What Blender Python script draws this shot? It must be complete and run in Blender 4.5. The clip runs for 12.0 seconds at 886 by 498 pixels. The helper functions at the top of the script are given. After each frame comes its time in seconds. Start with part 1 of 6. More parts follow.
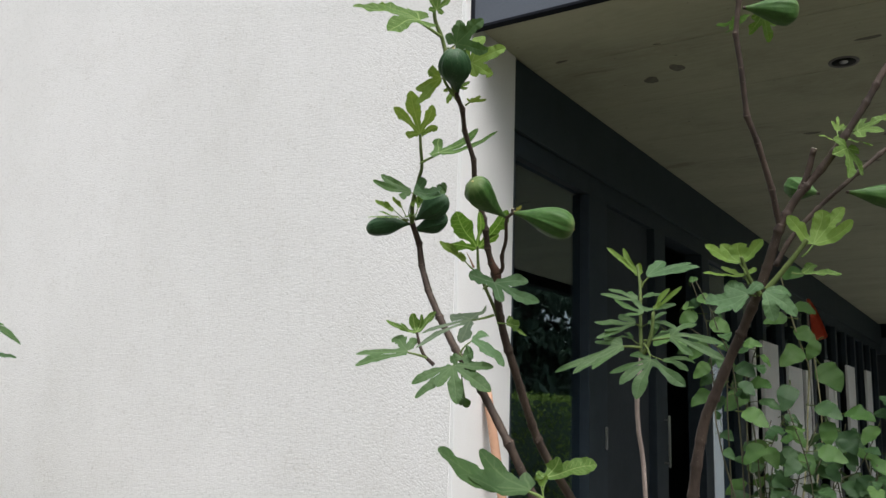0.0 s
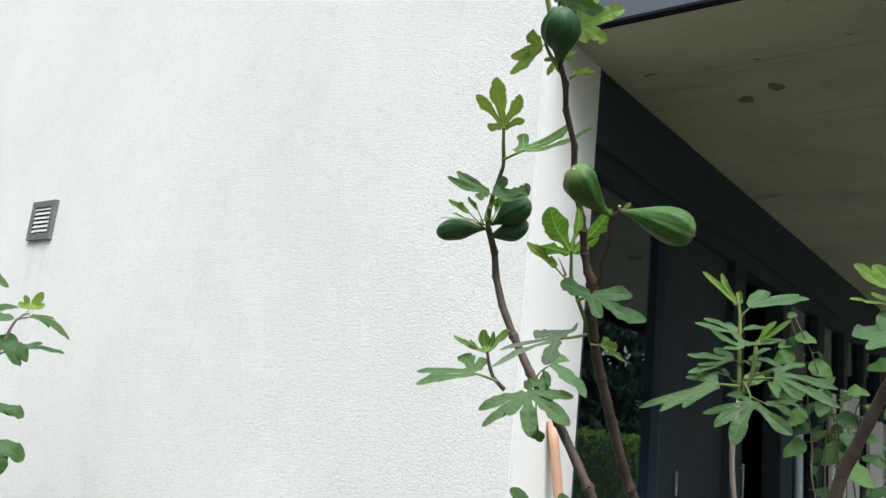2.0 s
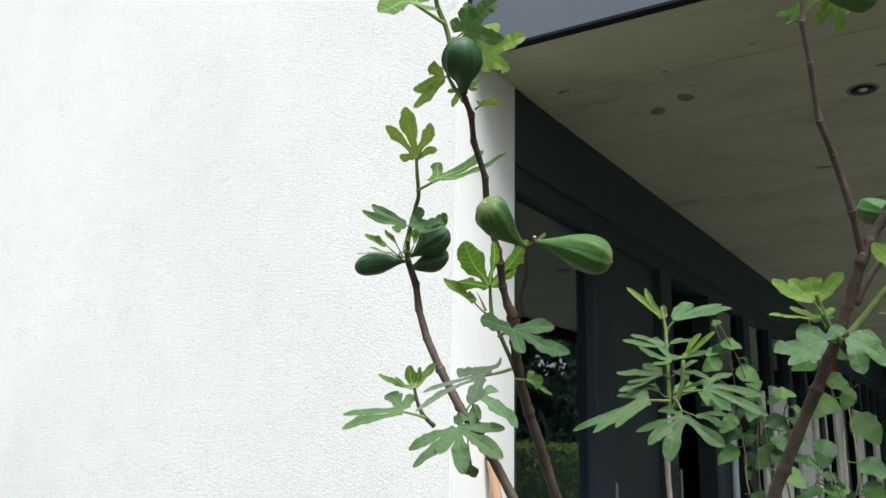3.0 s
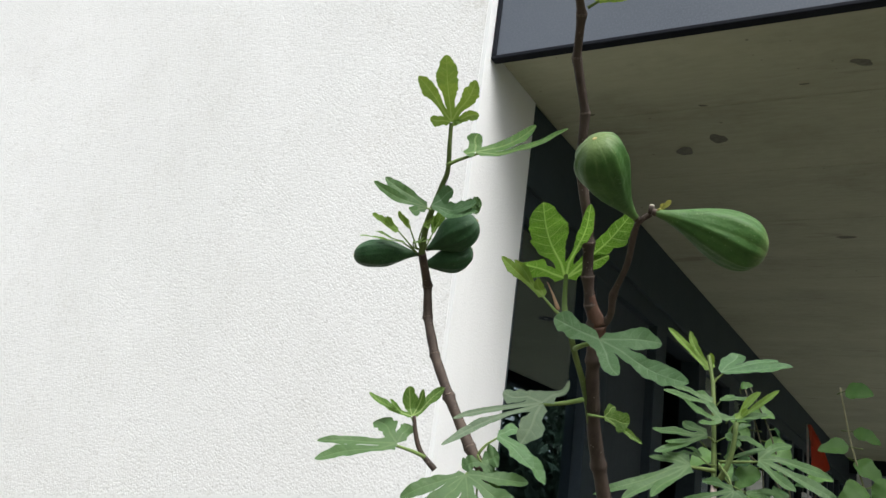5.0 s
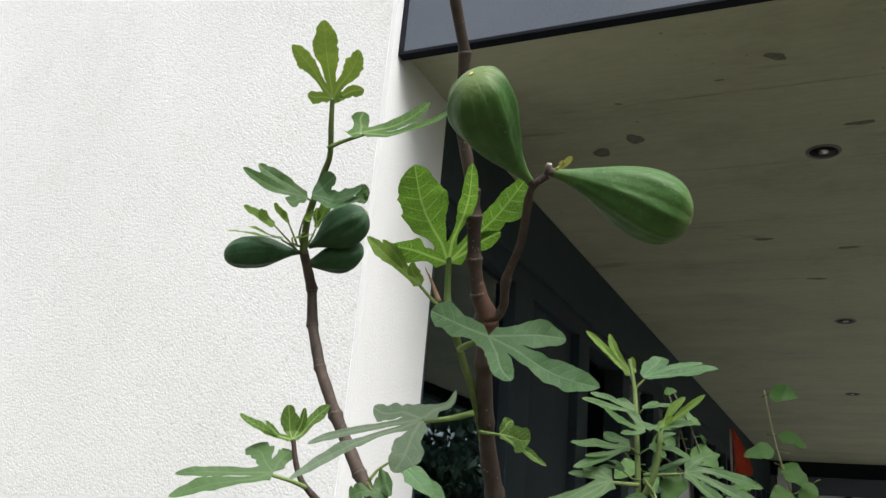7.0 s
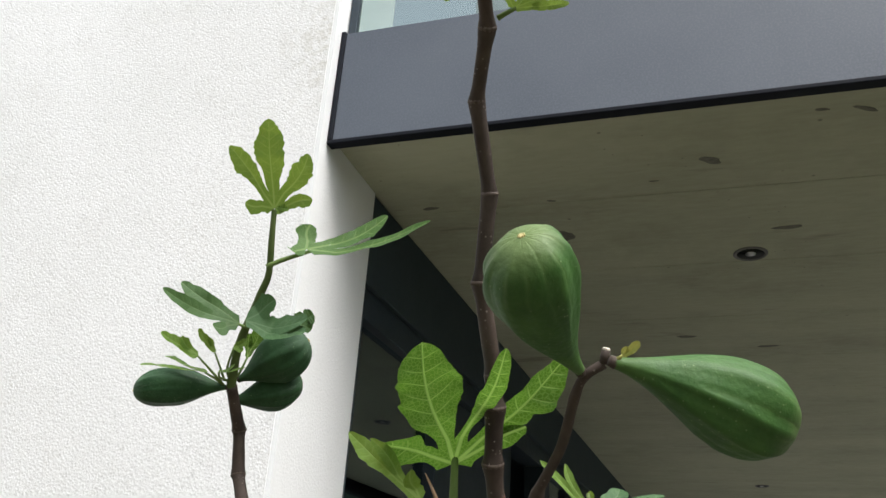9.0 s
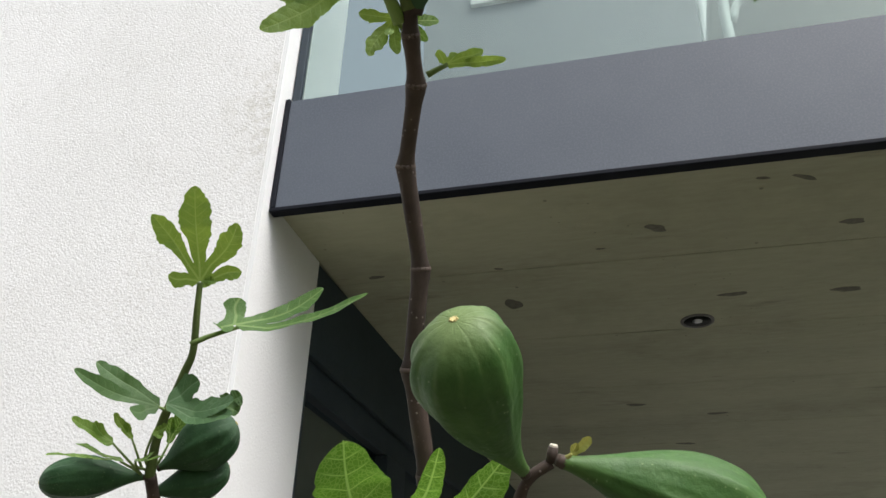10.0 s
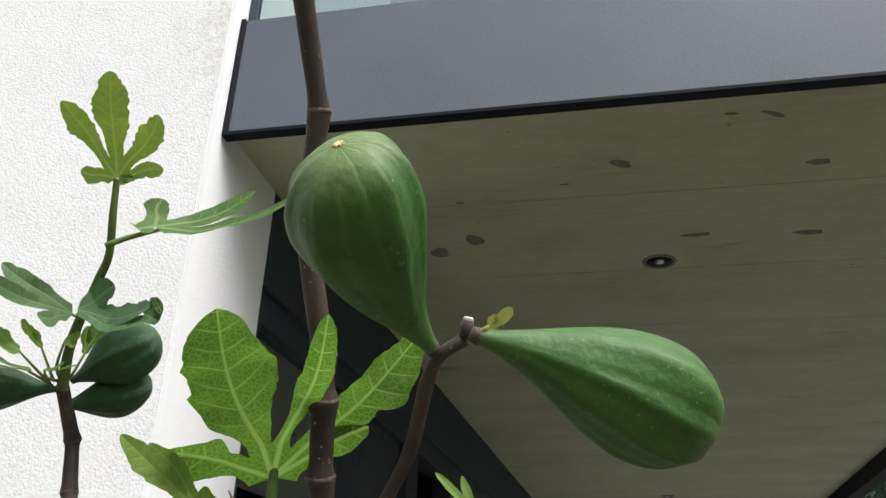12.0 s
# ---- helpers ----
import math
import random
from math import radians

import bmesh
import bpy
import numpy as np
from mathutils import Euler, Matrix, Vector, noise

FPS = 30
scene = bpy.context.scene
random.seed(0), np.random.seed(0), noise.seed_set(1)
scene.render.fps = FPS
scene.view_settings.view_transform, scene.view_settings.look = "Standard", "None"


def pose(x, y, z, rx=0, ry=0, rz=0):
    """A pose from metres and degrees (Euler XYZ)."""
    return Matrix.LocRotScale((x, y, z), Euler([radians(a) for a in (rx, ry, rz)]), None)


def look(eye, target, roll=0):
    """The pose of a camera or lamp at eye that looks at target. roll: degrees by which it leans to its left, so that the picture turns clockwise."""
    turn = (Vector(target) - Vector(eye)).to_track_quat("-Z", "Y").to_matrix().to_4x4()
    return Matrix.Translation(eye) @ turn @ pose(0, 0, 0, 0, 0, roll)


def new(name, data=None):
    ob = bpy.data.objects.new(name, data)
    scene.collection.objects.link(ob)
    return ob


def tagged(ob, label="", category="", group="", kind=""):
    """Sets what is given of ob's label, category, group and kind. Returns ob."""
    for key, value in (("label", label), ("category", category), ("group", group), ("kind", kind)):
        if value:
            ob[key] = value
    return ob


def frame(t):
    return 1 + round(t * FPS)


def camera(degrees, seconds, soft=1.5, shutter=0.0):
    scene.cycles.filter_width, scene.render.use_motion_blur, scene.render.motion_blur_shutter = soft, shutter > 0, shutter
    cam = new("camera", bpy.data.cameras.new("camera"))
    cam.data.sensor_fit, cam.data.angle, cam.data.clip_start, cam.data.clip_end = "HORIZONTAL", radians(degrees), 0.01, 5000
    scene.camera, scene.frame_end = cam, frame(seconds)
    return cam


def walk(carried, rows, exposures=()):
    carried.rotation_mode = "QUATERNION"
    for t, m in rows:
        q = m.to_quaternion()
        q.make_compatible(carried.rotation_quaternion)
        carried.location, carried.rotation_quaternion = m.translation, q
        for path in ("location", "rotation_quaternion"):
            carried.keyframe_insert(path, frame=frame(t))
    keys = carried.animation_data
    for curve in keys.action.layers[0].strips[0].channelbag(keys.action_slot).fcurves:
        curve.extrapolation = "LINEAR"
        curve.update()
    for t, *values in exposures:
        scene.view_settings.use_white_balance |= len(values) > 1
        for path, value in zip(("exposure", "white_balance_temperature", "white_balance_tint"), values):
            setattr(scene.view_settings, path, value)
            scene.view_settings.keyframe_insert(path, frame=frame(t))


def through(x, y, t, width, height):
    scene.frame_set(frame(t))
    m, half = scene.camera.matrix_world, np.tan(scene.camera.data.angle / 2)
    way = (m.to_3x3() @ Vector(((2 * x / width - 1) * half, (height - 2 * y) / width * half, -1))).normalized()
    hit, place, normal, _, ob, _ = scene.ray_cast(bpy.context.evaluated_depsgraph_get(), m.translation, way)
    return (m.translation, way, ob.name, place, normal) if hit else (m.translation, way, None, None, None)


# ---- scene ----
cam = camera(55.4, 12.0)
PATH = [
    (0, (-0.044, 0.061, 1.627), (-1.104, 1.716, 1.999), 1.9),
    (0.5, (-0.046, 0.13, 1.604), (-1.122, 1.775, 1.974), 2.6),
    (1, (-0.109, 0.145, 1.635), (-1.331, 1.654, 2.116), 2.3),
    (1.2, (-0.145, 0.151, 1.645), (-1.428, 1.592, 2.174), 2.6),
    (1.5, (-0.172, 0.212, 1.635), (-1.417, 1.697, 2.128), 4.3),
    (2, (-0.168, 0.199, 1.63), (-1.341, 1.763, 2.051), 6.1),
    (2.5, (-0.146, 0.209, 1.635), (-1.28, 1.791, 2.098), 3.4),
    (3, (-0.171, 0.233, 1.66), (-1.204, 1.877, 2.137), 1.3),
    (3.5, (-0.255, 0.259, 1.649), (-1.287, 1.905, 2.122), 3.6),
    (3.7, (-0.291, 0.287, 1.653), (-1.32, 1.934, 2.133), 4.7),
    (5.3, (-0.387, 0.504, 1.665), (-1.35, 2.155, 2.253), 8.0),
    (5.5, (-0.379, 0.536, 1.668), (-1.326, 2.196, 2.259), 7.5),
    (6, (-0.374, 0.553, 1.691), (-1.29, 2.222, 2.303), 4.8),
    (6.5, (-0.394, 0.565, 1.685), (-1.265, 2.255, 2.307), 4.4),
    (6.7, (-0.399, 0.576, 1.684), (-1.245, 2.278, 2.306), 4.6),
    (8.5, (-0.492, 0.647, 1.741), (-1.155, 2.361, 2.53), 5.6),
    (9, (-0.501, 0.665, 1.774), (-1.097, 2.388, 2.596), 4.0),
    (9.5, (-0.495, 0.7, 1.792), (-0.992, 2.435, 2.653), 2.1),
    (10, (-0.504, 0.701, 1.797), (-0.972, 2.387, 2.767), 2.1),
    (10.5, (-0.525, 0.712, 1.816), (-0.991, 2.351, 2.863), 2.8),
    (11, (-0.522, 0.745, 1.797), (-0.982, 2.426, 2.778), 3.5),
    (11.5, (-0.517, 0.762, 1.791), (-0.952, 2.499, 2.681), 3.1),
    (12, (-0.498, 0.767, 1.793), (-0.902, 2.528, 2.651), 2.3),
]
walk(cam, [(t, look(eye, target, roll)) for t, eye, target, roll in PATH], [(0.0, 0.88, 6500, 10), (0.5, 1.08, 6250, 5), (1.0, 1.21, 6480, 9), (1.2, 0.95, 6480, 6), (1.5, 0.75, 6330, 5), (2.0, 1.18, 6300, 5), (2.5, 1.13, 6380, 7), (3.0, 1.33, 6320, 6), (3.5, 1.15, 6400, 8), (5.5, 1.21, 6450, 8), (6.0, 1.29, 6450, 9), (6.5, 1.17, 6500, 9), (8.5, 1.28, 6500, 9), (10.0, 1.14, 6530, 10), (10.5, 1.21, 6550, 11), (11.0, 1.18, 6480, 8), (11.5, 1.29, 6500, 10), (12.0, 1.29, 6500, 10)])

# ---- light ----
SUN_EL, SUN_AZ = 59.0, 128.0
world = bpy.data.worlds.new("overcast_sky")
scene.world = world
world.use_nodes = True
wn = world.node_tree
sky = wn.nodes.new("ShaderNodeTexSky")
sky.sky_type = "NISHITA"
sky.sun_disc = False
sky.sun_elevation, sky.sun_rotation = radians(SUN_EL), radians(SUN_AZ)
sky.dust_density = 4.0
cloud = wn.nodes.new("ShaderNodeHueSaturation")
cloud.inputs["Saturation"].default_value = 0.38
wn.links.new(sky.outputs[0], cloud.inputs["Color"])
wn.links.new(cloud.outputs[0], wn.nodes["Background"].inputs["Color"])
wn.nodes["Background"].inputs["Strength"].default_value = 0.118
sun = new("sun", bpy.data.lights.new("sun", "SUN"))
sun.data.energy, sun.data.angle, sun.data.color = 1.72, radians(45), (1.0, 0.985, 0.985)
sun.matrix_world = look((0, 0, 0), (-math.sin(radians(SUN_AZ)) * math.cos(radians(SUN_EL)), -math.cos(radians(SUN_AZ)) * math.cos(radians(SUN_EL)), -math.sin(radians(SUN_EL))))


# ---- materials ----
class Nodes:
    """A node material in the making."""

    def __init__(self, name):
        self.m = bpy.data.materials.new(name)
        self.m.use_nodes = True
        self.t = self.m.node_tree
        self.b = self.t.nodes["Principled BSDF"]
        self.out = self.t.nodes["Material Output"]

    def add(self, kind, **values):
        n = self.t.nodes.new("ShaderNode" + kind)
        for k, v in values.items():
            if k in n.inputs:
                self.set(n.inputs[k], v)
        return n

    def set(self, socket, v):
        if isinstance(v, bpy.types.NodeSocket):
            self.t.links.new(v, socket)
        else:
            socket.default_value = v

    def math(self, op, a, b=0.0, c=0.0, clamp=False):
        n = self.t.nodes.new("ShaderNodeMath")
        n.operation, n.use_clamp = op, clamp
        for i, v in enumerate((a, b, c)):
            self.set(n.inputs[i], v)
        return n.outputs[0]

    def mix(self, f, a, b):
        n = self.t.nodes.new("ShaderNodeMix")
        n.data_type = "RGBA"
        self.set(n.inputs[0], f)
        for i, v in ((6, a), (7, b)):
            self.set(n.inputs[i], (*v, 1) if isinstance(v, tuple) and len(v) == 3 else v)
        return n.outputs[2]

    def noise(self, scale, detail=4.0, rough=0.55, vector=None, stretch=None):
        n = self.add("TexNoise", Scale=scale, Detail=detail, Roughness=rough)
        v = vector or self.place()
        if stretch:
            mp = self.add("Mapping")
            self.set(mp.inputs[0], v)
            mp.inputs["Scale"].default_value = stretch
            v = mp.outputs[0]
        self.set(n.inputs["Vector"], v)
        return n.outputs[0]

    def voronoi(self, scale, feature="F1", vector=None):
        n = self.t.nodes.new("ShaderNodeTexVoronoi")
        n.feature = feature
        n.inputs["Scale"].default_value = scale
        self.set(n.inputs["Vector"], vector or self.place())
        return n.outputs["Distance"]

    def place(self):
        return self.add("NewGeometry").outputs["Position"]

    def local(self):
        return self.add("TexCoord").outputs["Object"]

    def band(self, v, lo, hi):
        n = self.add("MapRange")
        self.set(n.inputs["Value"], v)
        n.inputs["From Min"].default_value, n.inputs["From Max"].default_value = lo, hi
        return n.outputs[0]

    def bump(self, height, strength=0.3, distance=0.002):
        n = self.add("Bump", Strength=strength, Distance=distance, Height=height)
        self.set(self.b.inputs["Normal"], n.outputs[0])

    def done(self, color=None, rough=0.6, metal=0.0, spec=0.5):
        if color is not None:
            self.set(self.b.inputs["Base Color"], (*color, 1) if isinstance(color, tuple) and len(color) == 3 else color)
        self.set(self.b.inputs["Roughness"], rough)
        self.set(self.b.inputs["Metallic"], metal)
        self.set(self.b.inputs["Specular IOR Level"], spec)
        return self.m


def plain(name, a, b, scale=30.0, rough=0.6, metal=0.0, bump=0.1, spec=0.5):
    n = Nodes(name)
    big, small = n.noise(scale), n.noise(scale * 9, 3)
    f = n.math("ADD", n.math("MULTIPLY", big, 0.6), n.math("MULTIPLY", small, 0.4))
    c = n.mix(n.band(f, 0.3, 0.7), a, b)
    if bump:
        n.bump(small, bump, 0.001)
    return n.done(c, rough, metal, spec)


def stucco():
    n = Nodes("white_stucco")
    grain = n.noise(175, 4, 0.62)
    pits = n.band(n.voronoi(135), 0.05, 0.60)
    n.bump(n.math("ADD", grain, n.math("MULTIPLY", pits, 0.6)), 0.27, 0.004)
    stain = n.noise(1.3, 5, 0.6, stretch=(1.3, 1.3, 0.8))
    c = n.mix(n.band(stain, 0.40, 0.75), (0.755, 0.755, 0.742), (0.695, 0.695, 0.678))
    dirt = n.math("MULTIPLY", n.band(n.noise(4.0, 6, 0.7), 0.50, 0.75), n.band(n.noise(90, 3, 0.7), 0.48, 0.62))
    c = n.mix(n.math("MULTIPLY", dirt, 0.5), c, (0.46, 0.44, 0.39))
    dark = n.band(n.noise(105, 4, 0.72), 0.53, 0.72)
    c = n.mix(n.math("MULTIPLY", dark, 0.54), c, (0.44, 0.435, 0.415))
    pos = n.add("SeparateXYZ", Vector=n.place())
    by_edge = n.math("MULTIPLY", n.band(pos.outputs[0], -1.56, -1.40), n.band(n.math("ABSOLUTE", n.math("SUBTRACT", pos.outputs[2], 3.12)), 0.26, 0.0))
    runs = n.math("MULTIPLY", n.band(n.math("ABSOLUTE", n.math("ADD", pos.outputs[0], 4.06)), 0.13, 0.04), n.math("MULTIPLY", n.band(pos.outputs[2], 1.55, 2.25), n.band(pos.outputs[2], 2.34, 2.30)))
    runs = n.math("MULTIPLY", runs, n.band(n.noise(16, 4, 0.6, stretch=(1, 1, 0.06)), 0.48, 0.66))
    c = n.mix(n.math("MULTIPLY", runs, 0.35), c, (0.42, 0.38, 0.32))
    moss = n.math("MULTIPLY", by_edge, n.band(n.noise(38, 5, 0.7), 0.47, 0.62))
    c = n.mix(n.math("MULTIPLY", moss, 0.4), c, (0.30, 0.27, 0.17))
    return n.done(c, 0.9, 0, 0.2)


def render_smooth():
    n = Nodes("smooth_render")
    n.bump(n.noise(150, 3, 0.6), 0.35, 0.003)
    c = n.mix(n.band(n.noise(3, 5, 0.6, stretch=(1, 1, 0.3)), 0.4, 0.7), (0.80, 0.805, 0.80), (0.745, 0.75, 0.74))
    return n.done(c, 0.85, 0, 0.25)


def concrete():
    n = Nodes("board_marked_concrete")
    cloudy = n.noise(2.2, 6, 0.62, stretch=(0.5, 1.6, 1))
    fine = n.noise(60, 5, 0.6, stretch=(0.25, 1, 1))
    c = n.mix(n.band(cloudy, 0.3, 0.72), (0.400, 0.405, 0.285), (0.290, 0.293, 0.205))
    c = n.mix(n.math("MULTIPLY", n.band(fine, 0.35, 0.75), 0.45), c, (0.455, 0.462, 0.335))
    blotch = n.band(n.noise(3.4, 6, 0.70), 0.50, 0.74)
    c = n.mix(n.math("MULTIPLY", blotch, 0.34), c, (0.175, 0.173, 0.116))
    pores = n.math("MAXIMUM", n.band(n.voronoi(9), 0.06, 0.02), n.math("MULTIPLY", n.band(n.voronoi(31), 0.10, 0.04), n.band(n.noise(3, 3), 0.5, 0.6)))
    c = n.mix(n.math("MULTIPLY", pores, 0.6), c, (0.05, 0.05, 0.045))
    streak = n.band(n.noise(7, 4, 0.6, stretch=(0.3, 1.5, 1)), 0.64, 0.72)
    c = n.mix(n.math("MULTIPLY", streak, 0.4), c, (0.09, 0.085, 0.07))
    n.bump(n.math("ADD", fine, n.math("MULTIPLY", pores, -0.5)), 0.3, 0.003)
    return n.done(c, 0.75, 0, 0.35)


def fascia():
    n = Nodes("grey_fibre_panel")
    c = n.mix(n.band(n.noise(2.5, 5, 0.6), 0.3, 0.7), (0.071, 0.085, 0.108), (0.089, 0.104, 0.127))
    c = n.mix(n.math("MULTIPLY", n.band(n.noise(220, 3), 0.45, 0.65), 0.2), c, (0.180, 0.188, 0.220))
    n.bump(n.noise(240, 2), 0.08, 0.001)
    return n.done(c, 0.55, 0, 0.4)


def leaf_material(name, deep, light, vein, through, sheen, veins=0.75, pass_through=0.42, quilt=0.22):
    n = Nodes(name)
    uv = n.add("UVMap").outputs[0]
    sep = n.add("SeparateXYZ", Vector=uv)
    s, d = sep.outputs[0], sep.outputs[1]
    rnd = n.add("ObjectInfo").outputs["Random"]
    p = n.local()
    tone = n.math("ADD", n.math("MULTIPLY", n.noise(26, 4, 0.6, p), 0.7), n.math("MULTIPLY", rnd, 0.45))
    c = n.mix(n.band(tone, 0.3, 0.85), deep, light)
    blot = n.band(n.noise(140, 3, 0.6, p), 0.56, 0.72)
    c = n.mix(n.math("MULTIPLY", blot, 0.18), c, vein)
    lay = n.t.nodes.new("ShaderNodeUVMap")
    lay.uv_map = "Margin"
    edge = n.add("SeparateXYZ", Vector=lay.outputs[0])
    free, rel = edge.outputs[0], edge.outputs[1]
    mid = n.band(n.math("DIVIDE", d, n.math("ADD", n.math("MULTIPLY", s, -0.014), 0.017)), 1.0, 0.45)
    wob = n.math("MULTIPLY", n.noise(30, 2, 0.5, p), 0.045)
    lean = n.math("ADD", n.math("MULTIPLY", d, 0.50), n.math("MULTIPLY", n.math("MULTIPLY", d, d), 1.9))
    side = n.math("ABSOLUTE", n.math("SUBTRACT", n.math("FRACT", n.math("DIVIDE", n.math("ADD", n.math("SUBTRACT", s, lean), wob), 0.092)), 0.5))
    cells = n.math("SUBTRACT", 1.0, n.math("POWER", n.math("SUBTRACT", 1.0, n.math("MULTIPLY", side, 2.0)), 2.0))
    side = n.math("MULTIPLY", n.math("MULTIPLY", n.band(side, 0.070, 0.018), n.band(rel, 1.0, 0.55)), n.math("ADD", n.math("MULTIPLY", free, 0.75), 0.25))
    net = n.math("MULTIPLY", n.band(n.voronoi(520, "DISTANCE_TO_EDGE", p), 0.12, 0.02), 0.32)
    v = n.math("MAXIMUM", mid, n.math("MAXIMUM", n.math("MULTIPLY", side, 0.8), net), clamp=True)
    c = n.mix(n.math("MULTIPLY", v, veins), c, vein)
    n.bump(n.math("ADD", n.math("MULTIPLY", v, -0.5), n.math("ADD", n.math("MULTIPLY", n.math("MULTIPLY", cells, free), 0.55), n.math("MULTIPLY", n.noise(110, 4, 0.55, p), 0.9))), quilt, 0.0016)
    n.done(c, n.math("ADD", n.math("MULTIPLY", n.noise(40, 3, 0.5, p), 0.25), sheen), 0, 0.27)
    tr = n.add("BsdfTranslucent", Color=n.mix(0.55, c, (through[0], through[1], through[2])))
    blend = n.add("MixShader", Fac=pass_through)
    n.t.links.new(n.b.outputs[0], blend.inputs[1])
    n.t.links.new(tr.outputs[0], blend.inputs[2])
    n.t.links.new(blend.outputs[0], n.out.inputs["Surface"])
    return n.m


def fig_skin(name, k, rough, warm=1.0, cool=1.0):
    n = Nodes(name)

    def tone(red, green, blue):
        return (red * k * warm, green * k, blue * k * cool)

    uv = n.add("UVMap").outputs[0]
    sep = n.add("SeparateXYZ", Vector=uv)
    u, v = sep.outputs[0], sep.outputs[1]
    p = n.local()
    wander = n.math("MULTIPLY", n.noise(38, 3, 0.6, p), 0.9)
    ring = n.math("ABSOLUTE", n.math("SUBTRACT", n.math("FRACT", n.math("ADD", n.math("MULTIPLY", u, 13.0), wander)), 0.5))
    rib = n.math("MULTIPLY", n.math("MULTIPLY", n.band(ring, 0.16, 0.0), n.band(v, 0.35, 0.92)), n.band(n.noise(60, 3, 0.6, p), 0.40, 0.62))
    c = n.mix(n.band(n.noise(70, 5, 0.65, p), 0.3, 0.72), tone(0.022, 0.096, 0.013), tone(0.060, 0.170, 0.030))
    c = n.mix(n.math("MULTIPLY", rib, 0.50), c, tone(0.17, 0.27, 0.085))
    bloom = n.band(n.noise(26, 4, 0.6, p), 0.42, 0.72)
    c = n.mix(n.math("MULTIPLY", bloom, 0.18), c, tone(0.085, 0.180, 0.045))
    grime = n.band(n.noise(150, 3, 0.6, p), 0.55, 0.70)
    c = n.mix(n.math("MULTIPLY", grime, 0.22), c, (0.035, 0.09, 0.022))
    fleck = n.band(n.voronoi(430, "F1", p), 0.22, 0.08)
    gate = n.band(n.noise(110, 2, 0.5, p), 0.50, 0.60)
    c = n.mix(n.math("MULTIPLY", n.math("MULTIPLY", fleck, gate), 0.32), c, (0.40, 0.50, 0.26))
    c = n.mix(n.math("MULTIPLY", n.band(v, 0.20, 0.0), 0.22), c, tone(0.20, 0.31, 0.08))
    halo = n.math("ADD", n.band(v, 0.82, 0.985), n.math("MULTIPLY", n.noise(200, 3, 0.6, p), 0.3))
    c = n.mix(n.math("MULTIPLY", halo, 0.52), c, tone(0.28, 0.36, 0.14))
    n.bump(n.math("ADD", n.math("ADD", n.noise(300, 4, 0.6, p), n.math("MULTIPLY", n.noise(55, 3, 0.5, p), 4.0)), n.math("MULTIPLY", rib, 0.6)), 0.34, 0.0010)
    n.b.inputs["Sheen Weight"].default_value = 0.02
    n.b.inputs["Sheen Roughness"].default_value = 0.45
    n.b.inputs["Sheen Tint"].default_value = (0.75, 0.95, 0.60, 1)
    return n.done(c, n.math("ADD", n.math("MULTIPLY", bloom, 0.12), rough), 0, 0.26)


def bark(name, a, b, lent):
    n = Nodes(name)
    p = n.place()
    f = n.noise(45, 5, 0.65, p, (1, 1, 0.35))
    c = n.mix(n.band(f, 0.32, 0.7), a, b)
    dots = n.math("MULTIPLY", n.band(n.voronoi(330, "F1", p), 0.20, 0.08), n.band(n.noise(80, 2, 0.5, p), 0.54, 0.62))
    c = n.mix(n.math("MULTIPLY", dots, 0.7), c, lent)
    n.bump(n.math("ADD", n.noise(300, 3, 0.6, p, (1, 1, 0.3)), dots), 0.4, 0.0008)
    return n.done(c, 0.66, 0, 0.22)


def pane(name, tint, rough=0.0, ior=1.5):
    n = Nodes(name)
    g = n.add("BsdfGlass", Color=(*tint, 1), Roughness=rough, IOR=ior)
    n.t.links.new(g.outputs[0], n.out.inputs["Surface"])
    return n.m


def foliage_mass(name, a, b):
    n = Nodes(name)
    isl = n.add("NewGeometry").outputs["Random Per Island"]
    c = n.mix(isl, a, b)
    c = n.mix(n.math("MULTIPLY", n.noise(9, 3), 0.5), c, a)
    return n.done(c, 0.6, 0, 0.3)


M_STUCCO, M_SMOOTH, M_CONCRETE, M_FASCIA = stucco(), render_smooth(), concrete(), fascia()
M_TRIM = plain("dark_metal_trim", (0.008, 0.009, 0.013), (0.013, 0.015, 0.020), 20, 0.6, 0.0, 0.03, 0.08)
M_FRAME = plain("anthracite_frame", (0.025, 0.036, 0.046), (0.037, 0.050, 0.062), 14, 0.55, 0.0, 0.03, 0.2)
M_BULK = plain("anthracite_cladding", (0.032, 0.045, 0.053), (0.045, 0.060, 0.070), 6, 0.6, 0.0, 0.05, 0.15)
# The room's colour is itself dark, standing in for its lack of light.
M_ROOM = plain("unlit_interior_tone", (0.055, 0.068, 0.080), (0.078, 0.092, 0.104), 3, 0.8, 0.0, 0.05)
M_SCREEN = plain("dark_grey_screen", (0.046, 0.056, 0.064), (0.060, 0.070, 0.079), 5, 0.8, 0.0, 0.03, 0.1)
M_UPPER = plain("pale_blue_grey_wall", (0.25, 0.265, 0.272), (0.31, 0.322, 0.328), 1.5, 0.8, 0.0, 0.05)
M_WHITE = plain("white_paint", (0.80, 0.81, 0.80), (0.86, 0.86, 0.85), 12, 0.5, 0.0, 0.04)
M_GREYVENT = plain("grey_vent_frame", (0.13, 0.125, 0.12), (0.19, 0.185, 0.18), 40, 0.55, 0.3, 0.1)
M_SLAT = plain("aluminium_slat", (0.66, 0.66, 0.66), (0.78, 0.78, 0.78), 60, 0.4, 0.15, 0.03)
M_BLACK = plain("black_void", (0.006, 0.006, 0.006), (0.012, 0.012, 0.012), 20, 0.7, 0.0, 0.02)
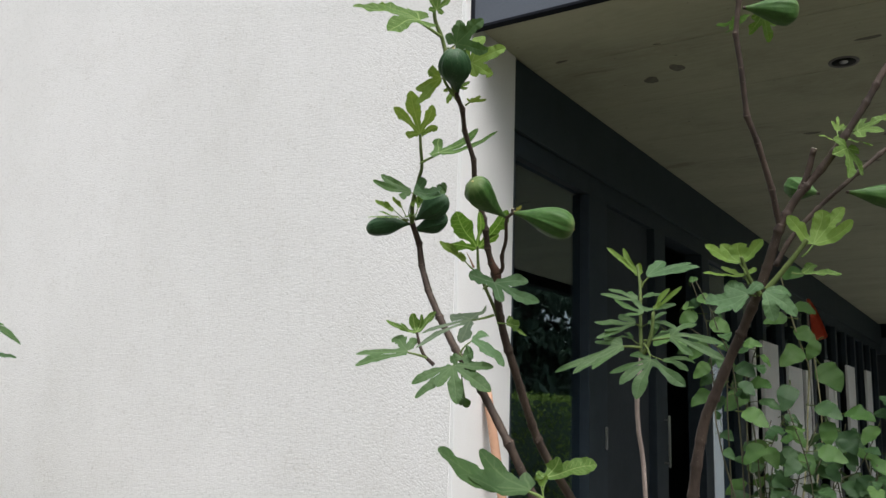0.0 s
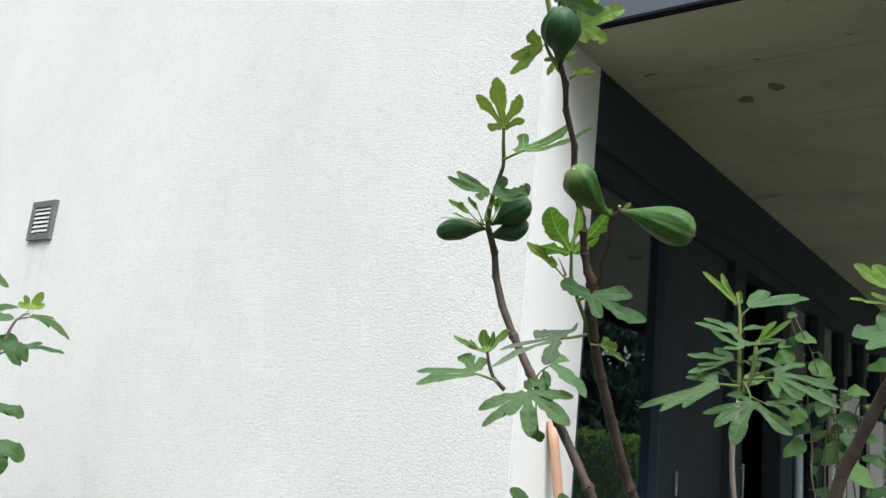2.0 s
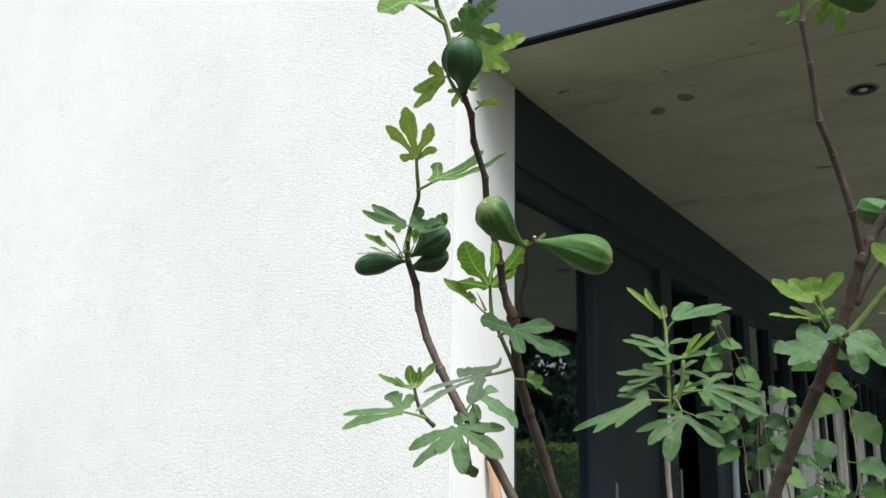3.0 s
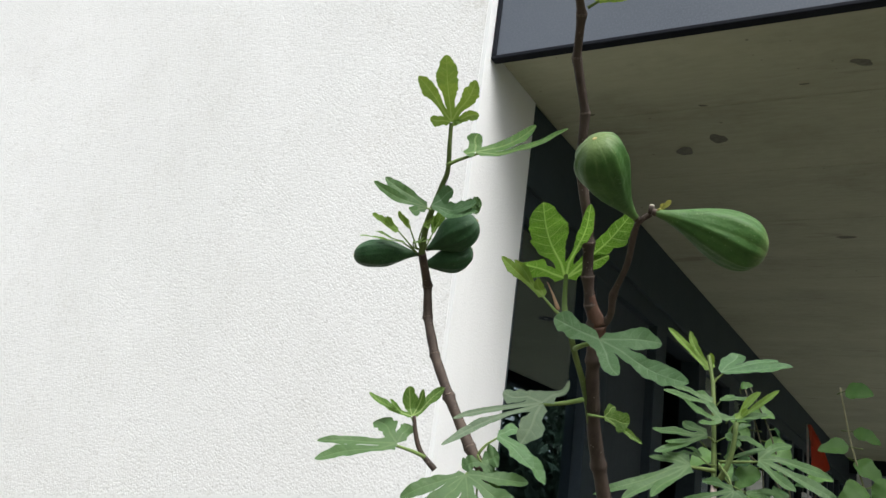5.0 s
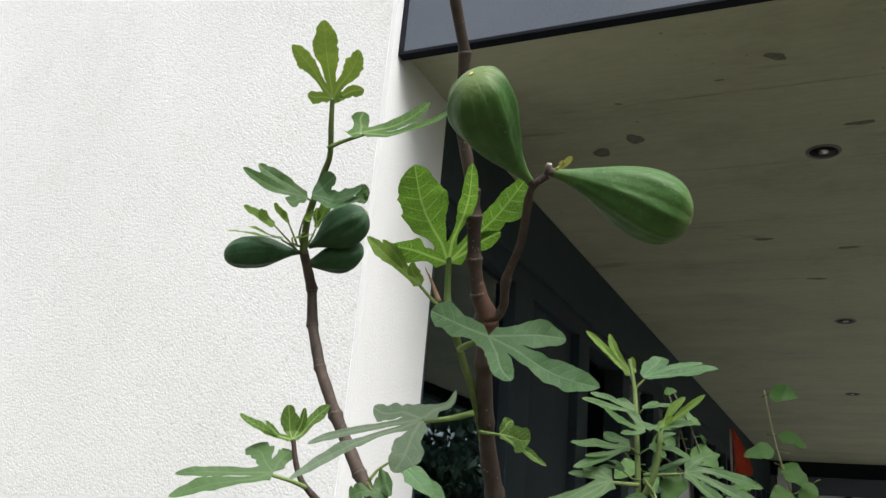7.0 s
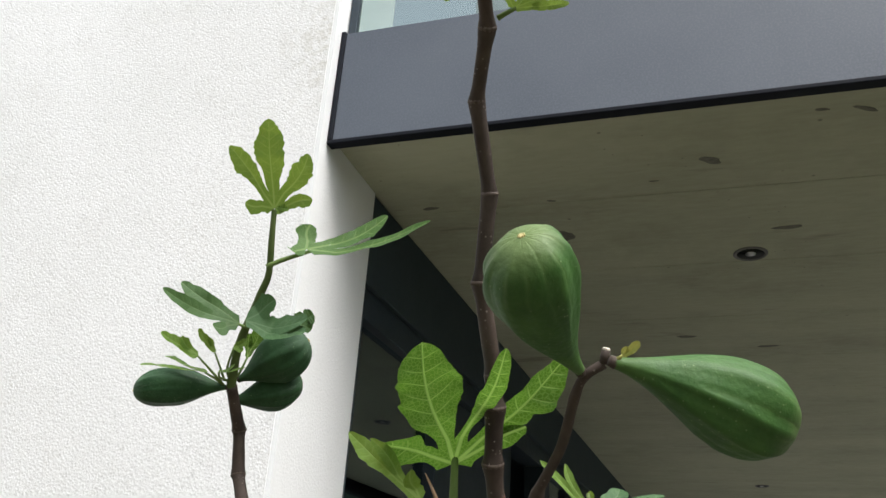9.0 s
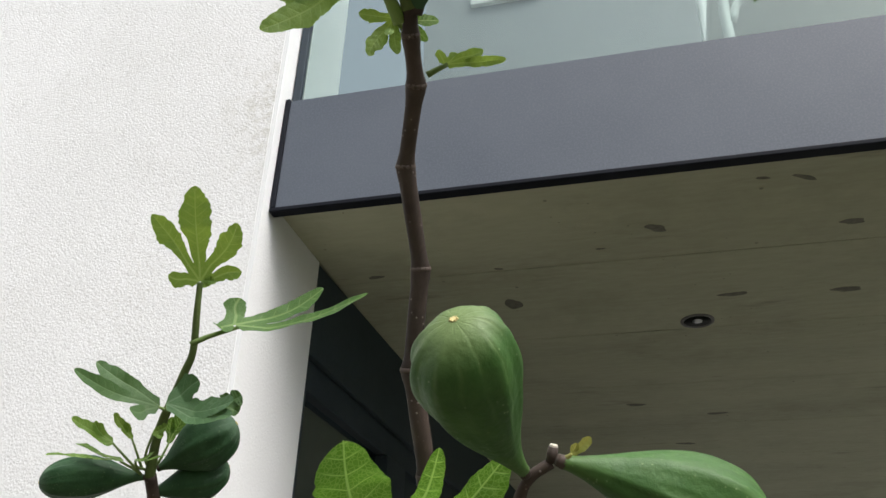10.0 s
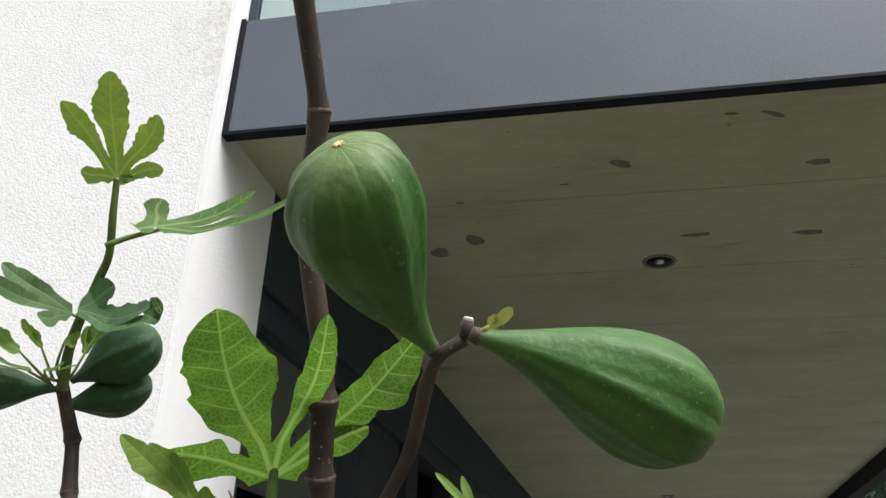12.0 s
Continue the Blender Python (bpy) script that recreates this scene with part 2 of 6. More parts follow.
M_STEEL = plain("brushed_steel", (0.42, 0.42, 0.42), (0.55, 0.55, 0.55), 80, 0.3, 1.0, 0.03)
M_PLUG = plain("dark_concrete_plug", (0.085, 0.083, 0.066), (0.19, 0.185, 0.145), 70, 0.85, 0.0, 0.3)
M_WOOD = plain("pale_terracotta_wood", (0.48, 0.27, 0.17), (0.56, 0.34, 0.23), 30, 0.45, 0.0, 0.08)
M_FLAG = plain("orange_red_flag_cloth", (0.72, 0.135, 0.075), (0.82, 0.18, 0.10), 60, 0.6, 0.0, 0.15)
M_ROD = plain("white_fibreglass_rod", (0.6, 0.6, 0.58), (0.7, 0.7, 0.68), 40, 0.4, 0.0, 0.02)
M_GROUND = plain("dark_garden_soil", (0.068, 0.060, 0.042), (0.128, 0.112, 0.082), 8, 0.95, 0.0, 0.6)
M_PAVE = plain("grey_paving", (0.20, 0.197, 0.19), (0.27, 0.265, 0.25), 5, 0.85, 0.0, 0.2)
M_GLASS = pane("window_glass", (0.80, 0.88, 0.92), 0.0, 2.6)
M_GLASSUP = pane("balustrade_glass", (0.71, 0.775, 0.755), 0.0, 1.9)
# The second fig skin is a darker, bluer copy with shade put into its colour.
M_FIG, M_FIG_SHADED, M_EYE = fig_skin("green_fig_skin", 0.70, 0.50), fig_skin("shaded_fig_skin", 0.44, 0.55, 0.85, 1.7), plain("fig_eye", (0.50, 0.42, 0.16), (0.66, 0.56, 0.26), 400, 0.7, 0.0, 0.3)
M_BARK = bark("fig_bark", (0.034, 0.025, 0.020), (0.088, 0.064, 0.050), (0.36, 0.31, 0.26))
M_SAPBARK = bark("grey_fig_bark", (0.21, 0.165, 0.145), (0.33, 0.27, 0.24), (0.45, 0.40, 0.36))
M_FORK = bark("red_brown_fork_bark", (0.060, 0.030, 0.021), (0.125, 0.070, 0.048), (0.26, 0.2, 0.16))
M_SCAR = bark("leaf_scar", (0.060, 0.044, 0.035), (0.135, 0.102, 0.080), (0.3, 0.26, 0.22))
M_TWIG = bark("shrub_bark", (0.050, 0.050, 0.028), (0.105, 0.098, 0.060), (0.3, 0.28, 0.2))
M_SPRIG = bark("pale_young_twig", (0.20, 0.19, 0.10), (0.32, 0.30, 0.18), (0.4, 0.38, 0.28))
M_SHOOT = bark("green_shoot", (0.070, 0.105, 0.030), (0.125, 0.165, 0.050), (0.22, 0.25, 0.12))
M_STALK = bark("pale_green_leaf_stalk", (0.110, 0.175, 0.045), (0.185, 0.255, 0.080), (0.28, 0.33, 0.14))
M_LEAF_BUD = leaf_material("yellow_bud_leaf", (0.23, 0.25, 0.05), (0.36, 0.34, 0.10), (0.42, 0.40, 0.16), (0.45, 0.42, 0.08), 0.5, 0.4)
M_SHEATH = bark("pink_bud_sheath", (0.26, 0.15, 0.09), (0.38, 0.25, 0.16), (0.40, 0.32, 0.2))
M_CUT = plain("pale_cut_wood", (0.50, 0.44, 0.35), (0.66, 0.60, 0.50), 300, 0.85, 0.0, 0.3)
M_LEAF = leaf_material("mature_fig_leaf", (0.031, 0.075, 0.024), (0.069, 0.132, 0.046), (0.21, 0.29, 0.13), (0.15, 0.30, 0.035), 0.44, 0.24, 0.26)
M_LEAF_YOUNG = leaf_material("young_fig_leaf", (0.046, 0.112, 0.017), (0.088, 0.168, 0.030), (0.34, 0.46, 0.16), (0.25, 0.43, 0.04), 0.46, 0.85, 0.36, 0.50)
M_LEAF_HERO = leaf_material("veined_fig_leaf", (0.030, 0.098, 0.011), (0.064, 0.150, 0.021), (0.36, 0.50, 0.17), (0.20, 0.42, 0.03), 0.46, 1.0, 0.38, 0.70)
M_LEAF_SIDE = leaf_material("mid_green_fig_leaf", (0.034, 0.092, 0.018), (0.072, 0.150, 0.034), (0.26, 0.37, 0.13), (0.18, 0.36, 0.03), 0.42, 0.55, 0.34, 0.4)
M_LEAF_TIP = leaf_material("yellow_green_tip_leaf", (0.095, 0.190, 0.028), (0.152, 0.265, 0.050), (0.34, 0.45, 0.15), (0.36, 0.47, 0.06), 0.46, 0.5)
M_LEAF_GREY = leaf_material("grey_green_fig_leaf", (0.041, 0.100, 0.037), (0.077, 0.152, 0.060), (0.24, 0.33, 0.19), (0.15, 0.30, 0.06), 0.48, 0.3, 0.24)
# Paler leaf copy: sky sheen on the upper side is put into the colour.
M_LEAF_PALE = leaf_material("pale_skylit_fig_leaf", (0.125, 0.180, 0.112), (0.185, 0.245, 0.160), (0.30, 0.37, 0.24), (0.20, 0.32, 0.09), 0.5, 0.35, 0.24)
M_SHRUB = leaf_material("shrub_leaf", (0.062, 0.148, 0.040), (0.125, 0.232, 0.070), (0.14, 0.23, 0.08), (0.18, 0.36, 0.04), 0.36, 0.4)
# Darker copy of the shrub leaf, with the shade among the leaves coloured in.
M_SHRUB_SHADED = leaf_material("shaded_shrub_leaf", (0.024, 0.066, 0.024), (0.055, 0.115, 0.042), (0.09, 0.16, 0.06), (0.10, 0.22, 0.03), 0.36, 0.4, 0.3)
M_HEDGE = foliage_mass("hedge_leaves", (0.170, 0.270, 0.050), (0.350, 0.460, 0.095))
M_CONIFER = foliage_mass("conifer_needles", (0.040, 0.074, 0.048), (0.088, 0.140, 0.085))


# ---- building blocks ----
def thing(name, label, category, at=(0, 0, 0), group="", kind=""):
    ob = new(name)
    ob.empty_display_size = 0.1
    ob.location = at
    return tagged(ob, label, category, group, kind)


def part(name, bm, material, parent=None, label="", smooth=False):
    """Links a bmesh, given in world places, as one mesh under its thing."""
    me = bpy.data.meshes.new(name)
    bm.to_mesh(me)
    bm.free()
    for m in material if isinstance(material, (list, tuple)) else (material,):
        me.materials.append(m)
    if smooth:
        me.polygons.foreach_set("use_smooth", [True] * len(me.polygons))
    ob = new(name, me)
    if parent is not None:
        ob.parent = parent
        at = Vector(parent.location)
        up = parent.parent
        while up is not None:
            at += Vector(up.location)
            up = up.parent
        me.transform(Matrix.Translation(-at))
    if label:
        ob["label"] = label
    if material in (M_GLASS, M_GLASSUP):
        ob.visible_shadow = False
    return ob


def box(x0, x1, y0, y1, z0, z1, bevel=0.0, bm=None):
    bm = bm or bmesh.new()
    r = bmesh.ops.create_cube(bm, size=1.0, matrix=Matrix.Translation(((x0 + x1) / 2, (y0 + y1) / 2, (z0 + z1) / 2)) @ Matrix.Diagonal((x1 - x0, y1 - y0, z1 - z0, 1)))
    if bevel:
        es = list({e for v in r["verts"] for e in v.link_edges})
        bmesh.ops.bevel(bm, geom=es, offset=bevel, segments=2, affect="EDGES", profile=0.5)
    return bm


def spline(points, step):
    """A smooth line through the points, with places about a step apart."""
    p = [Vector(q) for q in points]
    if len(p) == 2:
        p = [p[0], (p[0] + p[1]) / 2, p[1]]
    p = [2 * p[0] - p[1]] + p + [2 * p[-1] - p[-2]]
    line = []
    for i in range(1, len(p) - 2):
        a, b, c, d = p[i - 1 : i + 3]
        n = max(2, min(40, int((c - b).length / step)))
        for k in range(n):
            t = k / n
            line.append(0.5 * (2 * b + (c - a) * t + (2 * a - 5 * b + 4 * c - d) * t * t + (3 * b - a - 3 * c + d) * t ** 3))
    return line + [p[-2]]


def tube(bm, line, radius, sides=8, caps=True):
    """Rings along a line; radius is a function of 0..1 and the place's number."""
    rings, n = [], len(line)
    side = Vector((0.31, 0.87, 0.38))
    for i, c in enumerate(line):
        t = (line[min(i + 1, n - 1)] - line[max(i - 1, 0)]).normalized()
        side = (side - side.dot(t) * t).normalized()
        up = t.cross(side)
        r = radius(i / (n - 1), i)
        rings.append([bm.verts.new(c + r * (math.cos(a) * side + math.sin(a) * up)) for a in (2 * math.pi * k / sides for k in range(sides))])
    for a, b in zip(rings, rings[1:]):
        for k in range(sides):
            bm.faces.new((a[k], a[(k + 1) % sides], b[(k + 1) % sides], b[k]))
    if caps:
        bm.faces.new(rings[0][::-1])
        bm.faces.new(rings[-1])
    return rings


# ---- plants: the kinds of parts ----
def stem(tree, points, r0, r1, material, name, nodes):
    """A tapering stem with uneven thickness and swollen rings where leaves have grown."""
    rng = random.Random(round(points[0][0] * 7919 + points[0][2] * 104729))
    near = points[0][1] < 1.6
    line = spline(points, 0.002 if near else 0.03)
    corners = [Vector(q) for q in points]
    if nodes == 2:
        line = [a.lerp(b, k / 12) for a, b in zip(corners, corners[1:]) for k in range(12)] + [corners[-1]]
    total = sum((b - a).length for a, b in zip(line, line[1:]))
    knots, s = [], rng.uniform(0.005, 0.02)
    while nodes and s < total:
        knots.append(s)
        s += rng.uniform(0.020, 0.062) * (1 if r0 < 0.0065 else 2.2)
    if nodes == 2:
        knots = [sum((b - a).length for a, b in zip(corners[:i], corners[1 : i + 1])) for i in range(1, len(corners) - 1)]
    run = [0.0]
    for a, b in zip(line, line[1:]):
        run.append(run[-1] + (b - a).length)
    wob = [rng.uniform(0, 6.28) for _ in range(3)]
    lean = [Vector((rng.uniform(-1, 1), rng.uniform(-1, 1), 0)) * (0.0009 if near and nodes == 1 else 0.0) for _ in range(len(knots) + 2)]
    marks = [0.0] + knots + [total]

    def bent(i):
        k = max(q for q in range(len(marks) - 1) if marks[q] <= run[i] + 1e-9)
        f = (run[i] - marks[k]) / max(1e-6, marks[k + 1] - marks[k])
        return line[i] + lean[k] * (1 - min(1, f)) + lean[k + 1] * min(1, f)

    jog = [bent(i) for i in range(len(line))]

    grow = {k: rng.uniform(0.5, 1.25) for k in knots}

    def radius(t, i):
        r = r0 + (r1 - r0) * t
        r *= 1 + 0.04 * math.sin(run[i] * 140 + wob[2])
        for k in knots:
            x = (run[i] - k) / (0.0028 if run[i] > k else 0.0048)
            if abs(x) < 3:
                r *= 1 + (0.30 if nodes == 2 or r < 0.0044 else 0.26 if r < 0.0066 else 0.10) * grow[k] * math.exp(-x * x)
        return r

    bm = bmesh.new()
    rings = tube(bm, jog, radius, 12 if near else 7)
    if nodes and near:
        for k in knots:
            i = min(range(len(run)), key=lambda j: abs(run[j] - k))
            c, v = jog[i], rng.choice(rings[i])
            out = (v.co - c)
            bmesh.ops.create_icosphere(bm, subdivisions=1, radius=out.length * rng.uniform(0.20, 0.34), matrix=Matrix.Translation(c + out * 0.86))
    ob = part(name, bm, material, tree, "", True)
    if nodes == 2:
        for k in knots:
            i = min(range(len(run)), key=lambda j: abs(run[j] - k))
            d = (jog[min(i + 1, len(jog) - 1)] - jog[max(i - 1, 0)]).normalized()
            wide, b = radius(i / (len(jog) - 1), i), bmesh.new()
            tube(b, [jog[i] - d * 0.0010, jog[i] - d * 0.0002, jog[i] + d * 0.0010], lambda t, q: wide * (0.96, 1.03, 0.97)[q], 14)
            part("node_scar", b, M_SCAR, ob, "ring scar of a fallen leaf", True)
    return ob


KINDS = {
    "fingers": [(-100, 0.36, 0.085), (-44, 0.80, 0.105), (0, 1.0, 0.135), (44, 0.80, 0.105), (100, 0.36, 0.085)],
    "broad": [(-100, 0.50, 0.14), (-48, 0.80, 0.16), (0, 1.0, 0.175), (48, 0.80, 0.16), (100, 0.50, 0.14)],
    "young": [(-26, 0.78, 0.085), (0, 1.0, 0.10), (26, 0.78, 0.085)],
    "heart": [(0, 1.0, 0.35)],
}


NECKS = {"broad": 0.56}
PALMS = {"broad": 0.40, "fingers": 0.30, "young": 0.30}


def lobe_width(kind, t, neck=None):
    """Half the width of a lobe, of its greatest, at t of its length."""
    if kind == "heart":
        return (math.sin(math.pi * min(1.0, t ** 0.70)) ** 0.64 if t < 1 else 0.0) * (1 - 0.15 * t)
    if t < 0.66:
        n = NECKS.get(kind, 0.55) if neck is None else neck
        return n + (1 - n) * math.sin(math.pi / 2 * (t / 0.66) ** max(1.5, 1.9 + 3.0 * (0.55 - n)))
    x = (t - 0.66) / 0.34
    if kind == "young":
        return max(0.0, 1 - x ** 1.7) ** 0.7
    return max(0.0, 1 - x ** 2.1) ** 0.62


def lobed(tree, base, size, axes, lobes, kind, material, rng, fold, arch, tooth, droop, palm, neck=None):
    """A blade of lobes (angle, length, half width, lift), with folded lobes, arched midribs and an unevenly toothed, wavy margin."""
    x, y, z = axes
    near = base.y < 1.6 and base.x > -2
    steps = (46 if kind != "heart" else 16) if near else 14
    inner, across = (5, (0.0, 0.2, 0.45, 0.72, 1.0)) if near else (3, (0.0, 0.5, 1.0))

    # where the blade between two neighbouring lobes ends, from the base
    gaps = []
    for a, b in zip(lobes, lobes[1:]):
        g = max(0.02, radians(b[0] - a[0]) / 2)
        neck_at = (NECKS.get(kind, 0.55) if neck is None else neck) * 0.5 * (a[2] + b[2])
        reach = max(palm * (0.6 + 0.2 * (a[1] + b[1])), 1.15 * neck_at / math.sin(min(g, 1.2)))
        gaps.append((g, min(reach, 0.46 * min(a[1], b[1]))))
    outer = (radians(48), palm * 0.6)
    bm = bmesh.new()
    uvs = bm.loops.layers.uv.new("UVMap")
    rim = bm.loops.layers.uv.new("Margin")
    coord = {}
    curl = rng.uniform(-0.25, 0.25)
    shape = [rng.uniform(0, 6.28) for _ in range(4)]

    def at(qx, qy, d, w, free, ph, lift, rel):
        r = math.hypot(qx, qy)
        h = fold * (w - 0.35 * w * w) * (0.06 + 0.94 * free) - arch * (r * r - r) + curl * 0.25 * qx * r
        h += (0.13 * w * math.sin(d * 14 + ph) + 0.06 * w * math.sin(d * 37 + 2 * ph)) * free + lift
        h += 0.012 * math.sin(qx * 9 + shape[0]) * math.sin(qy * 8 + shape[1]) * min(1.0, 3 * r)
        h -= droop * max(0.0, abs(qx) - 0.2) * r
        v = bm.verts.new(base + size * (qx * x + qy * y + h * z))
        coord[v] = ((d, w), (free, rel))
        return v

    for i, (ang, length, half, lift) in enumerate(lobes):
        a = radians(ang)
        ax, pr = Vector((math.sin(a), math.cos(a))), Vector((math.cos(a), -math.sin(a)))
        ph, sway = rng.uniform(0, 6.28), rng.uniform(-0.045, 0.045) * (kind != "heart")
        sides = [gaps[i - 1] if i else outer, gaps[i] if i + 1 < len(lobes) else outer]
        start = max(g[1] for g in sides)
        for sgn, (g, reach) in zip((-1, 1), sides):
            ds, ws = reach * math.cos(g), reach * math.sin(g)
            jag = [rng.uniform(-1, 1) for _ in range(4)]
            beat, fine = rng.uniform(11, 17), [rng.uniform(0.3, 1.3) for _ in range(40)]
            swell = [(rng.uniform(0.25, 0.95), rng.uniform(0.035, 0.09), rng.uniform(-0.26, 0.22)) for _ in range(4 if kind != "heart" else 0)]
            rows = []
            for k in range((inner if ds > 0 else 0) + steps + 1):
                if ds > 0 and k < inner:
                    d, w, free = ds * k / inner, ws * k / inner, 0.0
                else:
                    u = (k - (inner if ds > 0 else 0)) / steps
                    d = ds + (length - ds) * u ** 0.95
                    t = d / length
                    near_gap = math.exp(-(d - ds) / 0.055) if ds > 0 else 0.0
                    saw = (d * beat + jag[0] * 3 + 0.6 * math.sin(d * 11 + jag[3] * 3)) % 1.0
                    notch = (saw ** 0.8 if saw < 0.78 else (1 - saw) / 0.22 * 0.82) - 0.45
                    notch *= fine[int(d * beat + jag[0] * 3) % 40]
                    wave = (0.075 + 0.05 * jag[1]) * math.sin(t * 8 + jag[2] * 3) * (t < 0.92)
                    wave += sum(h * math.exp(-((t - m) / s) ** 2) for m, s, h in swell) * (near or 0.6)
                    w = half * lobe_width(kind, t, neck)
                    w = w * (1 + (1.5 * tooth * notch * min(1.0, 2.2 * t) + wave + 0.02 * rng.uniform(-1, 1)) * (1 - near_gap)) + (ws - half * lobe_width(kind, min(1.0, ds / length), neck)) * near_gap
                    w = max(0.0, w)
                    free = min(1.0, (d - ds) / 0.30)
                    free = free * free * (3 - 2 * free)
                up = lift * (max(0.0, d - start) / max(0.2, length - start)) ** 1.3
                bow = sway * math.sin(math.pi * min(1.0, max(0.0, (d - start) / max(0.1, length - start)))) * (d > start)
                row = []
                for f in across:
                    q = ax * d + pr * (sgn * w * f + bow)
                    row.append(at(q.x, q.y, d, w * f, free, ph, up, f))
                rows.append(row)
            for p, q in zip(rows, rows[1:]):
                for c in range(len(across) - 1):
                    f = (p[c], p[c + 1], q[c + 1], q[c])
                    face = bm.faces.new(f if sgn > 0 else f[::-1])
                    for lp in face.loops:
                        lp[uvs].uv, lp[rim].uv = coord[lp.vert]
    bmesh.ops.remove_doubles(bm, verts=bm.verts[:], dist=size * 2e-4)
    return part("leaf", bm, material, tree, "", True)


def leaf_stalk(tree, stalk, base, y, z, size, thick):
    s = Vector(stalk)
    m = (s + base) / 2 + Vector((0, 0, -0.08 * (s - base).length)) - 0.10 * y * (s - base).length
    bm = bmesh.new()
    tube(bm, spline([s, m, base + y * 0.04 * size - z * 0.012 * size], 0.006), lambda t, i: thick * (1.25 - 0.45 * t), 8)
    near = base.y < 1.6 and base.x > -2
    part("leaf_stalk", bm, M_STALK if near else M_SHOOT, tree, "", True)


def leaf(tree, base, tip, normal, kind, material, stalk, fold, arch):
    """A leaf of one of the kinds, from the base of its blade to the tip."""
    base, tip, normal = Vector(base), Vector(tip), Vector(normal)
    rng = random.Random(round(base.x * 91193 + base.z * 50021 + tip.x * 7001))
    size = (tip - base).length
    y = (tip - base).normalized()
    z = (normal - normal.dot(y) * y).normalized()
    lobes = [(a + rng.uniform(-10, 10) * (abs(a) > 1), l * (1 + rng.uniform(-0.24, 0.16) * (abs(a) > 1)), w * rng.uniform(0.88, 1.15), 0.0) for a, l, w in KINDS[kind]]
    droop = 0.55 if kind == "fingers" else 0.28
    ob = lobed(tree, base, size, (y.cross(z), y, z), lobes, kind, material, rng, fold, arch, 0.03 if kind == "heart" else 0.06, droop, PALMS.get(kind, 0.0))
    if stalk is not None:
        leaf_stalk(tree, stalk, base, y, z, size, max(0.0011, 0.020 * size))
    return ob


def blade(tree, base, tips, normal, material, stalk, fold, arch, tooth, neck):
    """A fig leaf whose lobes end at the tips, each with its half width."""
    base, normal = Vector(base), Vector(normal)
    rng = random.Random(round(base.x * 91193 + base.z * 50021 + tips[0][0][0] * 7001))
    far = max(((Vector(p) - base) for p, _ in tips), key=lambda q: q.length)
    y = (far - far.dot(normal) * normal).normalized()
    z, size = normal.normalized(), far.length
    x = y.cross(z)
    lobes = []
    for p, half in tips:
        q = (Vector(p) - base) / size
        lobes.append((math.degrees(math.atan2(q.dot(x), q.dot(y))), math.hypot(q.dot(x), q.dot(y)), half / size, q.dot(z)))
    lobes.sort()
    # turn the seam between the first and the last lobe to the widest gap
    turns = [(b[0] - a[0], i + 1) for i, (a, b) in enumerate(zip(lobes, lobes[1:]))] + [(lobes[0][0] + 360 - lobes[-1][0], 0)]
    cut = max(turns)[1]
    lobes = lobes[cut:] + [(a + 360, l, w, h) for a, l, w, h in lobes[:cut]]
    ob = lobed(tree, base, size, (x, y, z), lobes, "fig", material, rng, fold, arch, tooth, 0.0, 0.17, neck)
    if stalk is not None:
        leaf_stalk(tree, stalk, base, y, z, size, max(0.0011, 0.024 * size if base.y < 1.054 else 0.018 * size))
    return ob


